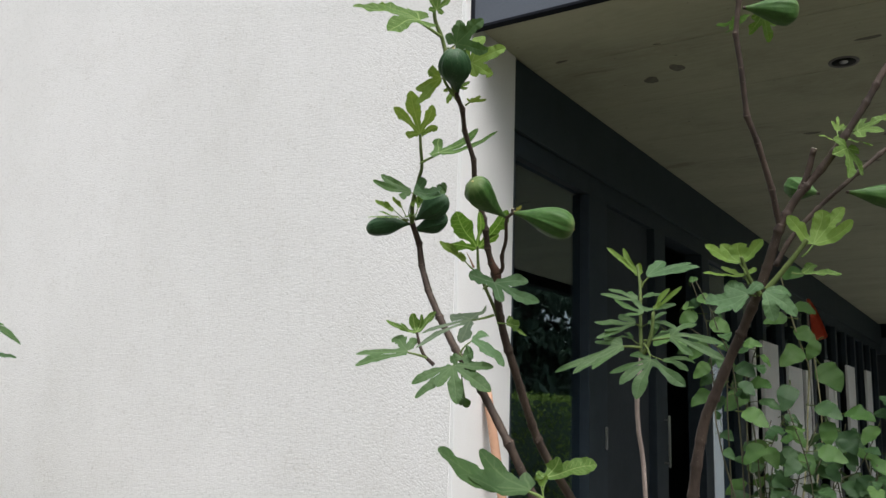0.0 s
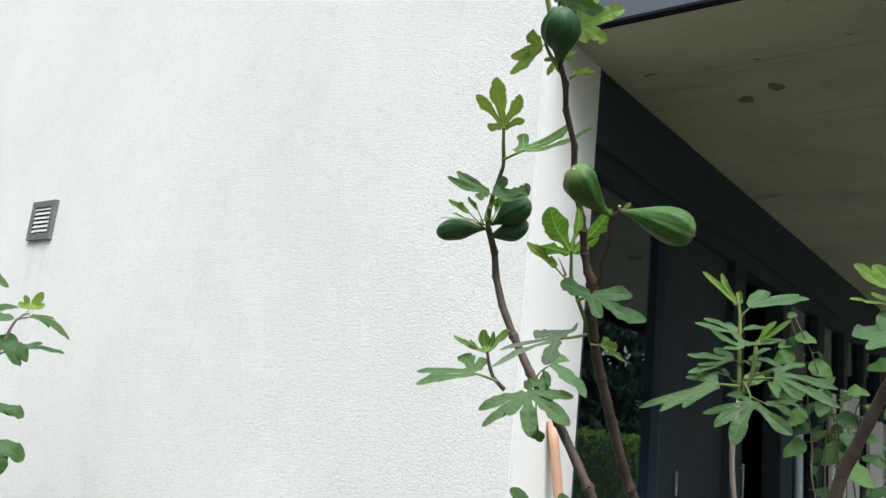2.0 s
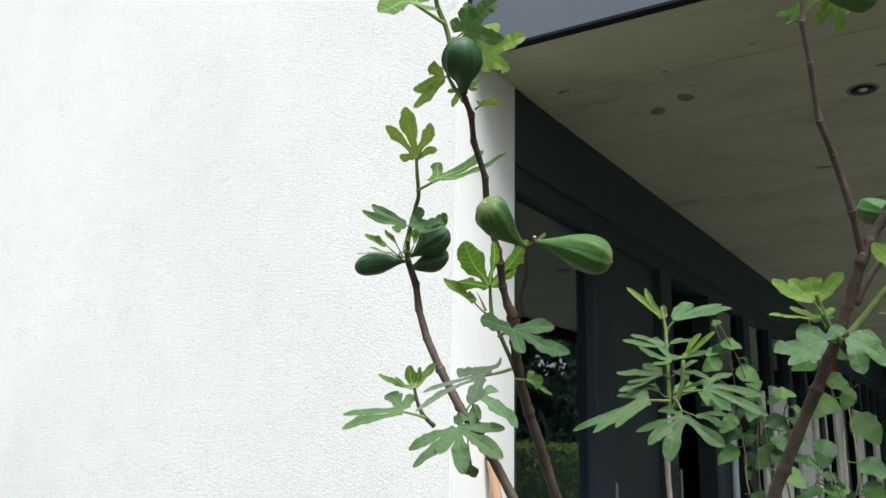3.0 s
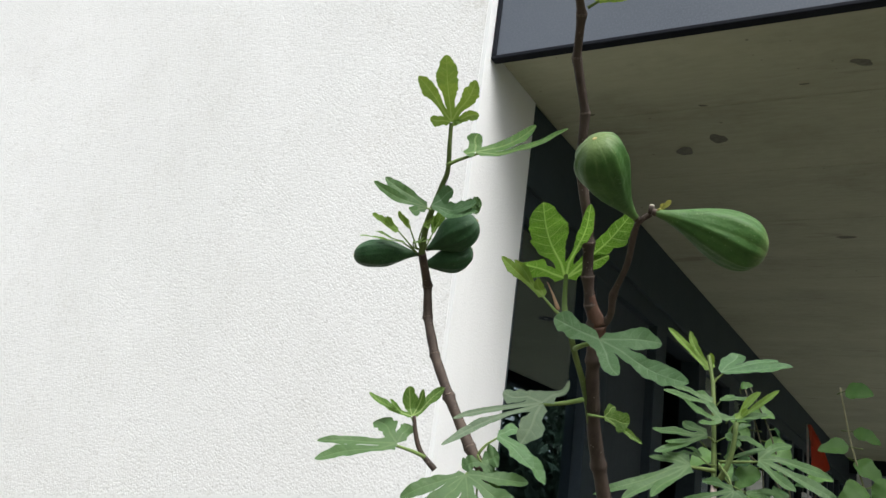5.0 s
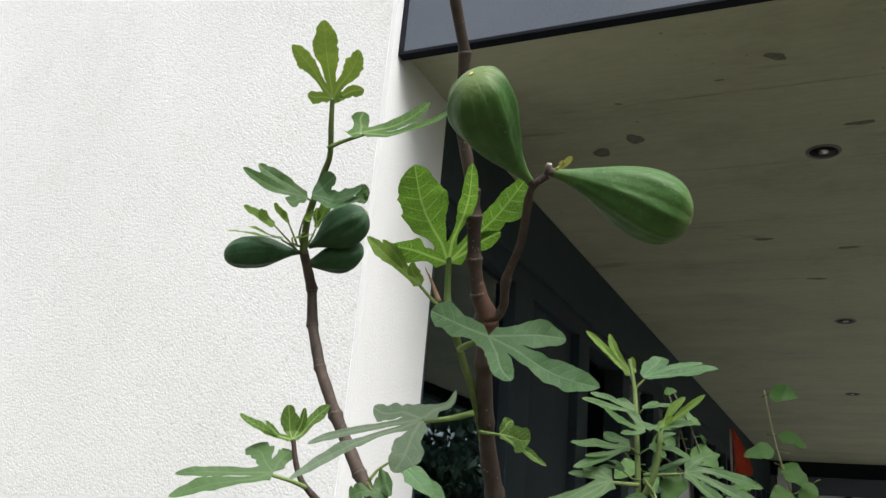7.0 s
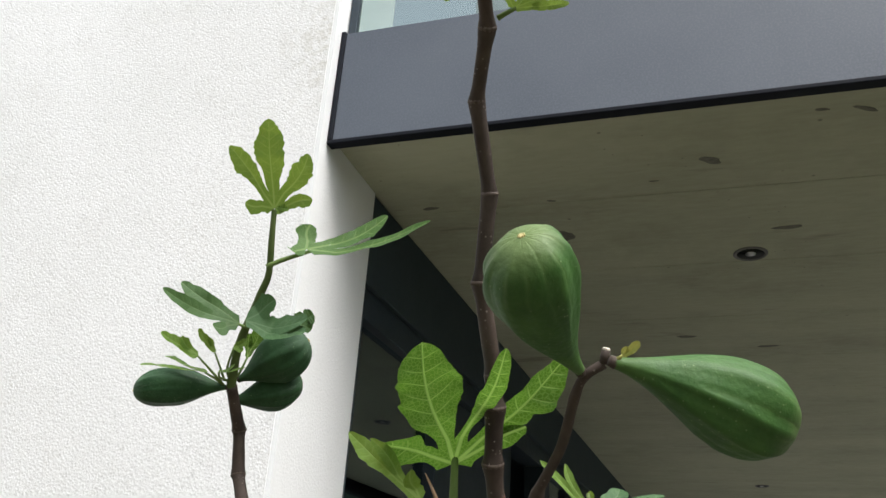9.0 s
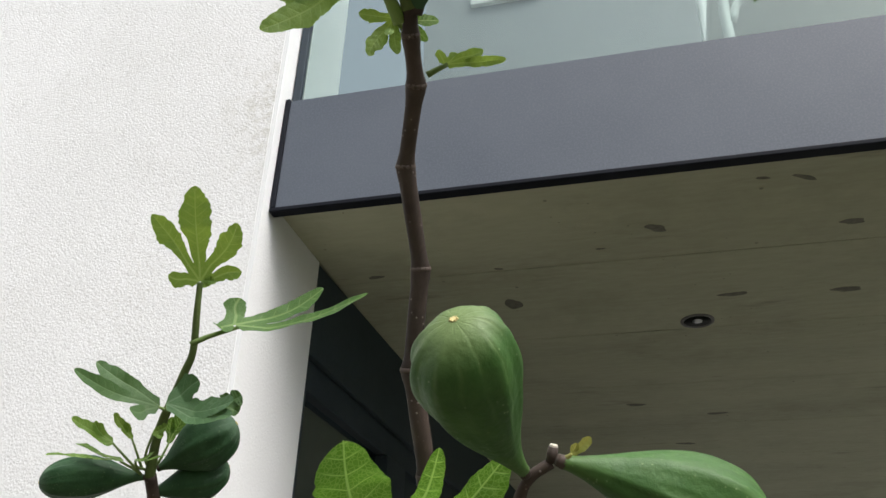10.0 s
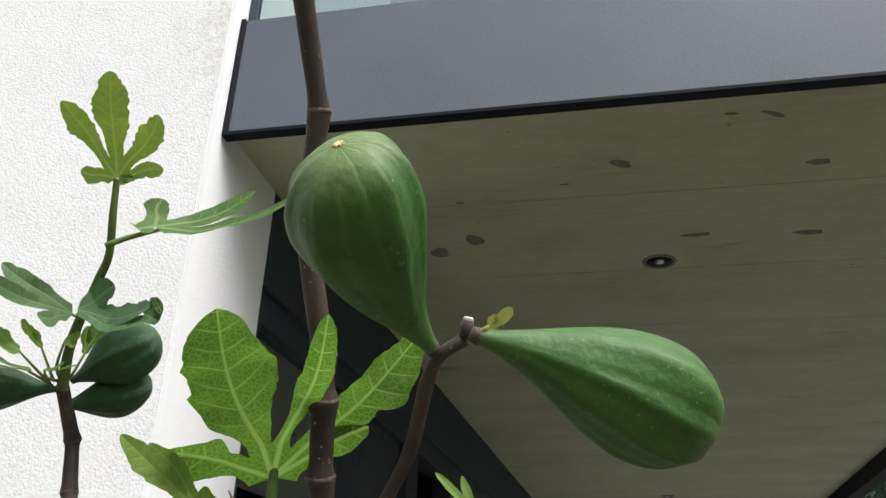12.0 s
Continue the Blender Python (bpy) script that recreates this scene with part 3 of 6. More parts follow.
def fig(tree, base, end, radius, bend, material, lean=(0, 0, 0), wide=0.73):
    """A pear-shaped fruit with low ribs, a neck and a scaly eye at its end."""
    base, end = Vector(base), Vector(end)
    rng = random.Random(round(base.x * 3571 + end.z * 9973))
    ax = end - base
    length, t = ax.length, ax.normalized()
    side = t.cross(Vector((0.2, 0.3, 1.0))).normalized()
    up = side.cross(t)
    sag = Vector((0, 0, 1)) - Vector((0, 0, 1)).dot(t) * t
    bm = bmesh.new()
    uvs = bm.loops.layers.uv.new("UVMap")
    rows, nu, nv = [], 60, 40
    lean, facets = Vector(lean), 7
    ph = [rng.uniform(0, 6.28) for _ in range(4)]
    for i in range(nv + 1):
        v = i / nv
        v = 1 - (1 - v) ** 1.15
        if v < wide:
            q = v / wide
            r = 0.13 + 0.87 * (0.45 * math.sin(math.pi / 2 * q ** 1.12) + 0.55 * (q * q * (3 - 2 * q)))
        else:
            q = (v - wide) / (1 - wide)
            r = math.sqrt(max(0.0, 1 - q ** 2.5))
        c = base + t * (v * length) + (sag * bend + lean) * (4 * v * (1 - v))
        row = []
        for k in range(nu):
            a = 2 * math.pi * k / nu
            # flat sides between blunt ridges, as the fruit swells
            q = ((a + ph[1] + 0.5 * v + 0.25 * math.sin(2 * a + ph[0])) % (2 * math.pi / facets)) - math.pi / facets
            side_in = math.cos(math.pi / facets) / math.cos(q)
            rib = 1 + (1.0 * (side_in - 0.967) + 0.010 * math.cos(17 * a + ph[2]) + 0.024 * (abs(math.cos(2.5 * a + ph[1])) - 0.64)) * min(1, v * 2.0) * (1 if v < 0.95 else 0.5)
            lump = 1 + 0.03 * math.sin(2 * a + 5 * v + ph[3])
            row.append(bm.verts.new(c + radius * r * rib * lump * (math.cos(a) * side + math.sin(a) * up)))
        rows.append(row)
    for i in range(nv):
        for k in range(nu):
            j = (k + 1) % nu
            f = bm.faces.new((rows[i][k], rows[i][j], rows[i + 1][j], rows[i + 1][k]))
            for lp, (u, v) in zip(f.loops, ((k, i), (k + 1, i), (k + 1, i + 1), (k, i + 1))):
                lp[uvs].uv = (u / nu, v / nv)
    bmesh.ops.remove_doubles(bm, verts=rows[-1], dist=1e-5)
    ob = part("fig", bm, material, tree, "", True)
    bm = bmesh.new()
    m = Matrix.Translation(end - t * 0.0006) @ t.to_track_quat("Z", "Y").to_matrix().to_4x4()
    bmesh.ops.create_cone(bm, cap_ends=True, segments=10, radius1=radius * 0.105, radius2=radius * 0.05, depth=0.0018, matrix=m)
    for k in range(7):
        a = k * 0.9
        bmesh.ops.create_icosphere(bm, subdivisions=1, radius=radius * 0.032, matrix=m @ Matrix.Translation((radius * 0.065 * math.cos(a), radius * 0.05 * math.sin(a), 0.0005)))
    part("fig_eye", bm, M_EYE, ob, "small yellow scaly eye")
    bm = bmesh.new()
    tube(bm, spline([base - t * 0.0022, base - t * 0.0008, base + t * 0.0006], 0.0006), lambda q, i: radius * (0.115 + 0.025 * q), 14)
    part("fig_collar", bm, M_BARK, ob, "brown collar at the neck", True)
    return ob


def cut_end(tree, below, above, radius):
    """A pruned twig end: a bark collar and the pale wood of the cut."""
    a, b = Vector(below), Vector(above)
    bm = bmesh.new()
    tube(bm, [a, (a + b) / 2, b], lambda t, i: radius * (1.0, 1.12, 1.05)[i], 12)
    part("twig_end", bm, M_BARK, tree, "", True)
    bm = bmesh.new()
    d = (b - a).normalized()
    tube(bm, [b - d * 0.0002, b + d * 0.0006, b + d * 0.0010], lambda t, i: radius * (0.92, 0.9, 0.7)[i], 12)
    part("cut_face", bm, M_CUT, tree, "pale dry cut wood")


# ---- the setting ----
WX, WY, RY, Z0, ZP0, ZP1 = -1.372, 2.222, 2.574, 2.868, 2.839, 3.175

bm = bmesh.new()
bmesh.ops.create_grid(bm, x_segments=2, y_segments=2, size=600)
tagged(part("ground", bm, M_GROUND), "dark brown garden soil", "ground", kind="structure")
# Unseen paving, lighter than the soil, added to bounce light onto the soffit.
bm = box(WX + 0.002, 3.3, 2.75, 18.0, 0.0, 0.04, 0.01)
tagged(part("pavement", bm, M_PAVE), "unseen grey paving added to bounce light to the soffit", "pavement", kind="structure")

# white wall with a deep window opening, and its smooth return
bm = bmesh.new()
WIN_X0, WIN_X1, WIN_Z0, WIN_Z1 = -7.7, -5.82, 3.22, 5.6
box(-14.0, WIN_X0, WY, RY, 0.0, 7.0, 0, bm)
box(WIN_X1, WX - 0.012, WY, RY, 0.0, 7.0, 0, bm)
box(WIN_X0, WIN_X1, WY, RY, 0.0, WIN_Z0, 0, bm)
box(WIN_X0, WIN_X1, WY, RY, WIN_Z1, 7.0, 0, bm)
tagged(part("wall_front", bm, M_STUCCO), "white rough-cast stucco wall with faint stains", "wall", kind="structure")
bm = bmesh.new()
box(WX - 0.0115, WX, WY + 0.0008, RY, 0.0, 7.0, 0.0, bm)
tagged(part("wall_return", bm, M_SMOOTH), "smooth white rendered end face of the stucco wall", "wall", kind="structure")

w = thing("window_1", "dark window behind closed anthracite slatted blind", "window", ((WIN_X0 + WIN_X1) / 2, WY + 0.1, WIN_Z0), kind="structure")
part("window_sill", box(WIN_X0 - 0.02, WIN_X1 + 0.004, WY - 0.035, WY + 0.16, WIN_Z0 - 0.028, WIN_Z0 + 0.004, 0.004), M_FRAME, w)
part("window_frame", box(WIN_X0, WIN_X1, WY + 0.15, WY + 0.2, WIN_Z0, WIN_Z1), M_BLACK, w)
part("guide_rail", box(WIN_X1 - 0.05, WIN_X1 - 0.002, WY + 0.03, WY + 0.1, WIN_Z0, WIN_Z1, 0.003), M_FRAME, w)
part("blind_cord", box(WIN_X1 - 0.372, WIN_X1 - 0.366, WY + 0.052, WY + 0.056, WIN_Z0, WIN_Z1), M_STEEL, w)
z = WIN_Z0 + 0.03
while z < WIN_Z1:
    bm = bmesh.new()
    m = Matrix.Translation(((WIN_X0 + WIN_X1) / 2, WY + 0.075, z)) @ Matrix.Rotation(radians(52), 4, "X") @ Matrix.Diagonal((WIN_X1 - WIN_X0 - 0.1, 0.062, 0.003, 1))
    bmesh.ops.create_cube(bm, size=1, matrix=m)
    part("slat", bm, M_BULK, w)
    z += 0.05
w = thing("window_2", "dark window edge below the blind", "window", (-6.35, WY, 2.05), kind="structure")
part("window_frame", box(-6.9, -5.80, WY - 0.012, WY + 0.02, 2.05, 2.905, 0.004), M_FRAME, w)

# concrete soffit in boards
bm = bmesh.new()
ys = [WY + 0.05, 2.715] + [2.715 + 0.485 * k for k in range(1, 20)]
for a, b in zip(ys, ys[1:]):
    box(WX + 0.001, 1.22 if b < 5.62 else 0.95, a + 0.0015, b - 0.0015, Z0, Z0 + 0.03, 0.0012, bm)
box(WX - 4, 0.95, WY + 0.04, 12.3, Z0 + 0.02, Z0 + 0.25, 0, bm)
box(0.9505, 1.22, WY + 0.04, 5.60, Z0 + 0.02, Z0 + 0.25, 0, bm)
ceiling = tagged(part("ceiling", bm, M_CONCRETE), "board-marked grey concrete soffit with seams and plugs", "ceiling", kind="structure")


def plug(x, y, rx, ry, turn):
    bm = bmesh.new()
    m = Matrix.Translation((x, y, Z0 - 0.0005)) @ Matrix.Rotation(turn, 4, "Z") @ Matrix.Diagonal((rx, ry, 1, 1))
    rng = random.Random(int(x * 1000))
    ph = [rng.uniform(0, 6.28) for _ in range(4)]
    rim, n = [[], []], 26
    for k in range(n):
        t = 2 * math.pi * k / n
        r = 0.9 + 0.10 * math.sin(2 * t + ph[0]) + 0.08 * math.sin(3 * t + ph[1]) + 0.05 * math.sin(5 * t + ph[2]) + rng.uniform(-0.03, 0.03)
        for q, (h, g) in enumerate(((0.0012, 1.0), (-0.0006, 0.8))):
            rim[q].append(bm.verts.new(m @ Vector((g * r * math.cos(t), g * r * math.sin(t), h))))
    for k in range(n):
        bm.faces.new((rim[0][k], rim[1][k], rim[1][(k + 1) % n], rim[0][(k + 1) % n]))
    bm.faces.new(rim[1])
    return part("plug", bm, M_PLUG, ceiling)


for x, y, rx, ry, tn in ((-1.018, 2.998, .030, .040, 0), (-0.900, 2.928, .032, .038, 0), (-0.478, 2.561, .036, .018, 0.5), (-0.28, 2.976, .045, .016, 0.0), (-1.245, 2.685, .03, .010, 0), (-0.15, 2.40, .04, .008, 0.5), (-0.24, 2.385, .02, .006, 0.1), (-0.02, 2.62, .035, .016, 0), (0.02, 3.0, .05, .018, 0), (-0.60, 3.9, .045, .016, 0), (-0.42, 4.45, .05, .016, 0.1), (-0.3, 4.05, .05, .014, 0), (-0.62, 2.64, .014, .004, 0), (-0.9, 2.70, .016, .005, 0.2)):
    plug(x, y, rx, ry, tn)


def downlight(x, y):
    d = thing("downlight", "round recessed spotlight with black ring in the concrete", "spotlight", (x, y, Z0), "soffit downlights")
    bm = bmesh.new()
    n = 28
    prof = [(0.050, 0.001), (0.050, -0.003), (0.046, -0.005), (0.040, -0.003), (0.039, 0.012)]
    rings = [[bm.verts.new((x + r * math.cos(6.28318 * k / n), y + r * math.sin(6.28318 * k / n), Z0 + h)) for k in range(n)] for r, h in prof]
    for a, b in zip(rings, rings[1:]):
        for k in range(n):
            bm.faces.new((a[k], b[k], b[(k + 1) % n], a[(k + 1) % n]))
    part("ring", bm, M_GREYVENT, d, "", True)
    bm = bmesh.new()
    bmesh.ops.create_cone(bm, cap_ends=True, segments=24, radius1=0.040, radius2=0.034, depth=0.002, matrix=Matrix.Translation((x, y, Z0 - 0.001)))
    part("reflector", bm, M_BLACK, d, "", True)
    bm = bmesh.new()
    bmesh.ops.create_icosphere(bm, subdivisions=2, radius=0.016, matrix=Matrix.Translation((x, y, Z0 - 0.001)) @ Matrix.Diagonal((1, 1, 0.35, 1)))
    part("lens", bm, M_STEEL, d, "", True)


downlight(-0.377, 3.143)
downlight(-0.300, 5.20)
downlight(-0.240, 7.30)

# fascia and balcony above the soffit
f = thing("fascia", "grey fibre-cement fascia panel with black lower drip edge", "fascia", (-0.1, WY + 0.04, ZP0), kind="structure")
part("panel", box(WX + 0.014, 1.22, WY + 0.037, WY + 0.059, ZP0 + 0.0115, ZP1), M_FASCIA, f)
part("drip_edge", box(WX + 0.001, 1.23, WY + 0.031, WY + 0.061, ZP0, ZP0 + 0.0110, 0.002), M_TRIM, f)
part("end_trim", box(WX + 0.001, WX + 0.0135, WY + 0.031, WY + 0.061, ZP0 + 0.0115, ZP1 + 0.004, 0.002), M_TRIM, f)
part("side_panel", box(1.195, 1.22, WY + 0.056, 5.6, ZP0 + 0.0115, ZP1, 0.002), M_FASCIA, f)
part("side_drip_edge", box(1.19, 1.228, WY + 0.061, 5.6, ZP0, ZP0 + 0.0110, 0.002), M_TRIM, f)
part("edge_beam", box(0.855, 0.949, 5.60, 12.24, Z0 - 0.10, Z0 - 0.001, 0.004), M_TRIM, f, "black beam along the soffit edge")
bm = box(WX + 0.001, 0.95, WY + 0.062, 12.3, 3.121, 3.165)
tagged(part("balcony_floor", bm, M_PAVE), "grey balcony floor slab above the overhang", "floor", kind="structure")

b = thing("balustrade", "clear glass balcony balustrade with dark end post", "balustrade", (-0.1, WY + 0.06, ZP1), kind="structure")
part("pane", box(WX + 0.03, 1.2, WY + 0.066, WY + 0.078, ZP1 - 0.01, ZP1 + 0.95), M_GLASSUP, b)
part("end_post", box(WX + 0.003, WX + 0.026, WY + 0.060, WY + 0.085, ZP1 + 0.004, ZP1 + 0.95, 0.002), M_FRAME, b)

# upper room behind the balcony
u = thing("window_3", "pale grey upper wall with white window frame behind the balcony", "window", (-0.1, 4.2, 3.2), kind="structure")
part("wall_panel", box(WX + 0.001, 1.2, 3.40, 3.50, 3.166, 6.8), M_UPPER, u)
part("window_frame", box(-1.16, -0.86, 3.375, 3.399, 4.56, 6.2, 0.004), M_WHITE, u)

# glazed wall along the passage
PIVOT, SWING = Vector((WX, RY, 0.0)), Matrix.Rotation(radians(-1.55), 4, "Z")


def swung(ob):
    """Turns a thing about the end of the white wall, into the line of the glazing."""
    ob.location = PIVOT + SWING @ (Vector(ob.location) - PIVOT)
    ob.rotation_euler = SWING.to_euler()
    return ob


g = thing("glazed_wall", "anthracite framed glass wall with dark room behind", "glazing", (WX, RY, 0.0), kind="structure")
part("bulkhead", box(WX - 0.16, WX - 0.001, RY + 0.002, 12.3, 2.605, Z0 - 0.002, 0.003), M_BULK, g)
part("top_rail", box(WX - 0.11, WX - 0.016, RY + 0.002, 12.3, 2.52, 2.604, 0.003), M_FRAME, g)
part("sill_rail", box(WX - 0.11, WX - 0.016, RY + 0.002, 12.3, 0.0, 0.09, 0.003), M_FRAME, g)
mull = [(RY + 0.002, 2.60), (3.220, 3.405), (3.975, 4.13), (4.72, 4.86), (5.42, 5.56)]
yy = 6.05
while yy < 12.2:
    mull.append((yy, yy + 0.10))
    yy += 0.56
for a, b2 in mull:
    part("mullion", box(WX - 0.10, WX - 0.006, a, b2, 0.0905, 2.5195, 0.004), M_FRAME, g)
for k, ((a, b2), (c, d2)) in enumerate(zip(mull, mull[1:])):
    if k == 1:
        part("door_panel", box(WX - 0.062, WX - 0.044, b2 - 0.01, c + 0.01, 0.08, 2.53), M_SCREEN, g, "dark grey matt door leaf")
    elif k != 2:
        part("pane", box(WX - 0.056, WX - 0.044, b2 - 0.01, c + 0.01, 0.08, 2.53), M_GLASS, g)
h = bmesh.new()
ring = [Vector((WX + 0.004, 3.368 + 0.0075 * math.cos(q), 1.532 + (0.036 if math.sin(q) > 0 else -0.036) + 0.0075 * math.sin(q))) for q in (math.pi * (k + 0.5) / 8 for k in range(16))]
tube(h, ring + ring[:1], lambda t, i: 0.0026, 8)
part("door_pull", h, M_STEEL, g, "narrow oval steel pull", True)
h = part("door_handle", box(WX + 0.012, WX + 0.024, 4.070, 4.084, 1.39, 1.63, 0.005), M_STEEL, g, "slim steel pull handle")
for zz in (1.41, 1.61):
    part("standoff", box(WX - 0.007, WX + 0.013, 4.073, 4.081, zz - 0.004, zz + 0.004), M_STEEL, g)
swung(g)
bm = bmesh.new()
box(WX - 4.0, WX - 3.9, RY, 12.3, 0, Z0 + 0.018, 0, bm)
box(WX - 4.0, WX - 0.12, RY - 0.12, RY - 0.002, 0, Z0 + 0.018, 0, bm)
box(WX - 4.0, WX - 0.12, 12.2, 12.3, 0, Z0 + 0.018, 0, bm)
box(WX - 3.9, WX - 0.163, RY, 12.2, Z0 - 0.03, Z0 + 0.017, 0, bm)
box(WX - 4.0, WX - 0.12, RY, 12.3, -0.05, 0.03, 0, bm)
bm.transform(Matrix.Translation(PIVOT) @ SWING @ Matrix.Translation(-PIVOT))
tagged(part("wall_inner_room", bm, M_ROOM), "walls and floor coloured dark to stand for the unlit room", "wall", kind="structure")

# far end of the passage
e = thing("end_screen", "dark framed screen closing the far end of the passage", "screen wall", (0.0, 12.3, 0.0), kind="structure")
part("lintel", box(WX + 0.002, 1.22, 12.25, 12.45, 2.71, Z0 + 0.019, 0.004), M_TRIM, e)
part("transom", box(WX + 0.002, 1.22, 12.26, 12.45, 2.50, 2.709, 0.004), M_FASCIA, e)
part("pale_panel", box(-0.72, 1.10, 12.35, 12.41, 0.05, 2.499), M_WHITE, e, "white painted lower panel")
part("white_post", box(-1.03, -0.87, 12.20, 12.245, 0.04, 2.70, 0.006), M_WHITE, e, "white painted post")
part("finial", box(-1.02, -0.95, 12.205, 12.24, 2.701, 2.80, 0.006), M_WHITE, e)
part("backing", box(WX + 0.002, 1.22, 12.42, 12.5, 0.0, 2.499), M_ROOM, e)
xx = WX + 0.02
while xx < 1.15:
    part("post", box(xx, xx + 0.07, 12.27, 12.34, 0.0, 2.499, 0.004), M_FRAME, e)
    xx += 0.36
# Upright white boards along the glazing, for bright strips of unknown make.
for a, b2, top in ((5.62, 5.70, 2.09), (5.90, 6.32, 2.14), (6.64, 7.10, 2.02), (7.24, 7.38, 2.02), (8.17, 8.40, 2.16), (8.46, 8.58, 2.16), (9.24, 9.68, 2.18), (10.50, 10.86, 2.20)):
    p = thing("white_strip", "narrow upright white board before the glazing", "shutter", (WX + 0.02, (a + b2) / 2, 0.04), "white shutter panels")
    part("board", box(WX + 0.004, WX + 0.03, a, b2, 0.06, top, 0.004), M_WHITE, p)
    part("foot", box(WX + 0.004, WX + 0.06, a, b2, 0.04, 0.0595, 0.003), M_FRAME, p)
    swung(p)

# ---- garden beyond, which the glass reflects, and an added sky screen ----
def clumps(bm, n, place, size, rng):
    for _ in range(n):
        c, s = place(), size * rng.uniform(0.6, 1.4)
        q = Euler((rng.uniform(0, 6.28), rng.uniform(0, 6.28), rng.uniform(0, 6.28))).to_matrix()
        v = [bm.verts.new(c + q @ Vector(p) * s) for p in ((-0.5, 0, 0), (0, -0.28, 0.08), (0.5, 0, 0), (0, 0.28, 0.08))]
        bm.faces.new(v)


rng = random.Random(5)
hd = thing("hedge", "clipped green garden hedge with fresh leafy top", "hedge", (4.2, 7.0, 0))
bm = bmesh.new()


def hedge_place():
    s = rng.random()
    y = rng.uniform(-6, 22)
    if s < 0.35:
        return Vector((rng.uniform(3.6, 4.8), y, 1.86 + rng.gauss(0, 0.035)))
    return Vector((3.6 + rng.gauss(0, 0.05), y, rng.uniform(0.05, 1.86)))


clumps(bm, 26000, hedge_place, 0.062, rng)
part("foliage", bm, M_HEDGE, hd)["kind"] = "stuff"
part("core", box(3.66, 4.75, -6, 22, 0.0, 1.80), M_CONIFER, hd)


def conifer(x, y, height, spread, seed):
    r = random.Random(seed)
    t = thing("conifer", "tall dark green conifer beyond the hedge, out of direct view", "tree", (x, y, 0), "conifers behind the hedge")
    bm = bmesh.new()
    tube(bm, [Vector((x, y, 0)), Vector((x + r.uniform(-.1, .1), y, height * 0.5)), Vector((x, y, height))], lambda q, i: 0.22 * (1 - q) + 0.02, 8)
    part("trunk", bm, M_BARK, t)
    bm = bmesh.new()
    for _ in range(105):
        h = r.uniform(0.10, 0.97)
        a, reach = r.uniform(0, 6.28), spread * (1.02 - h) * r.uniform(0.7, 1.1)
        for _ in range(95):
            q = r.random() ** 0.7
            c = Vector((x + math.cos(a) * reach * q, y + math.sin(a) * reach * q, height * h - 0.35 * reach * q * q + r.gauss(0, 0.10)))
            c += Vector((r.gauss(0, 0.16), r.gauss(0, 0.16), 0))
            clumps(bm, 1, lambda: c, 0.25, r)
    part("crown", bm, M_CONIFER, t)["kind"] = "stuff"


for i, (x, y, h, s) in enumerate(((7.5, 2.5, 11, 2.4), (8.5, 6.5, 12, 2.6), (6.6, 10.0, 10, 2.4), (8.6, 13.5, 12, 2.8), (6.8, 17.0, 11, 2.6), (9.6, 20.0, 13, 3.0), (7.6, 24.0, 12, 3.0), (5.8, 20.5, 9, 2.6), (6.3, 13.2, 9, 2.4), (7.2, 28.0, 12, 3.2), (4.6, 27.0, 11, 3.0), (11.5, 10.0, 14, 3.0), (12.0, 16.5, 14, 3.0), (6.5, -2.0, 10, 2.4))):
    conifer(x, y, h, s, 40 + i)

# Unseen hedge and trees, added to cut low sky light from behind the camera.
hd = thing("hedge", "unseen dark green hedge added to block low sky light", "hedge", (-2.0, -4.6, 0))
bm = bmesh.new()
clumps(bm, 9000, lambda: Vector((rng.uniform(-14, 5), -4.0 + rng.gauss(0, 0.06), rng.uniform(0.05, 2.4))) if rng.random() < 0.75 else Vector((rng.uniform(-14, 5), rng.uniform(-5.2, -4.0), 2.4 + rng.gauss(0, 0.05))), 0.12, rng)
part("foliage", bm, M_HEDGE, hd)["kind"] = "stuff"
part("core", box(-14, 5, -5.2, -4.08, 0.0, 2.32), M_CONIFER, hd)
for i, (x, y, h, s) in enumerate(((-11, -8, 8, 2.4), (-7.5, -7.5, 7, 2.3), (-4.0, -8.2, 8, 2.4), (-0.5, -7.4, 7, 2.3), (3.0, -8.0, 8, 2.4))):
    conifer(x, y, h, s, 70 + i)

p = thing("garden_post", "slim grey upright post beyond the hedge", "post", (5.2, 12.0, 0))
bm = bmesh.new()
tube(bm, [Vector((5.2, 12.0, 0)), Vector((5.2, 12.0, 2.2)), Vector((5.2, 12.0, 4.4))], lambda q, i: 0.07, 12)
part("shaft", bm, M_FASCIA, p)
bm = bmesh.new()
bmesh.ops.create_icosphere(bm, subdivisions=2, radius=0.075, matrix=Matrix.Translation((5.2, 12.0, 4.4)) @ Matrix.Diagonal((1, 1, 0.4, 1)))
part("cap", bm, M_FASCIA, p)

# ---- things on and by the wall ----
v = thing("wall_vent", "grey metal wall vent with five bright louvre slats", "vent", (-4.075, WY, 2.31))
VX0, VX1, VZ0, VZ1 = -4.178, -3.972, 2.316, 2.508
fw = 0.032
part("backing", box(VX0 + 0.01, VX1 - 0.01, WY - 0.004, WY + 0.004, VZ0 + 0.01, VZ1 - 0.01), M_BLACK, v)
for a in ((VX0, VX0 + fw, VZ0, VZ1), (VX1 - fw, VX1, VZ0, VZ1), (VX0 + fw, VX1 - fw, VZ0, VZ0 + fw), (VX0 + fw, VX1 - fw, VZ1 - fw, VZ1)):
    part("frame_bar", box(a[0], a[1], WY - 0.018, WY + 0.001, a[2], a[3], 0.002), M_GREYVENT, v)
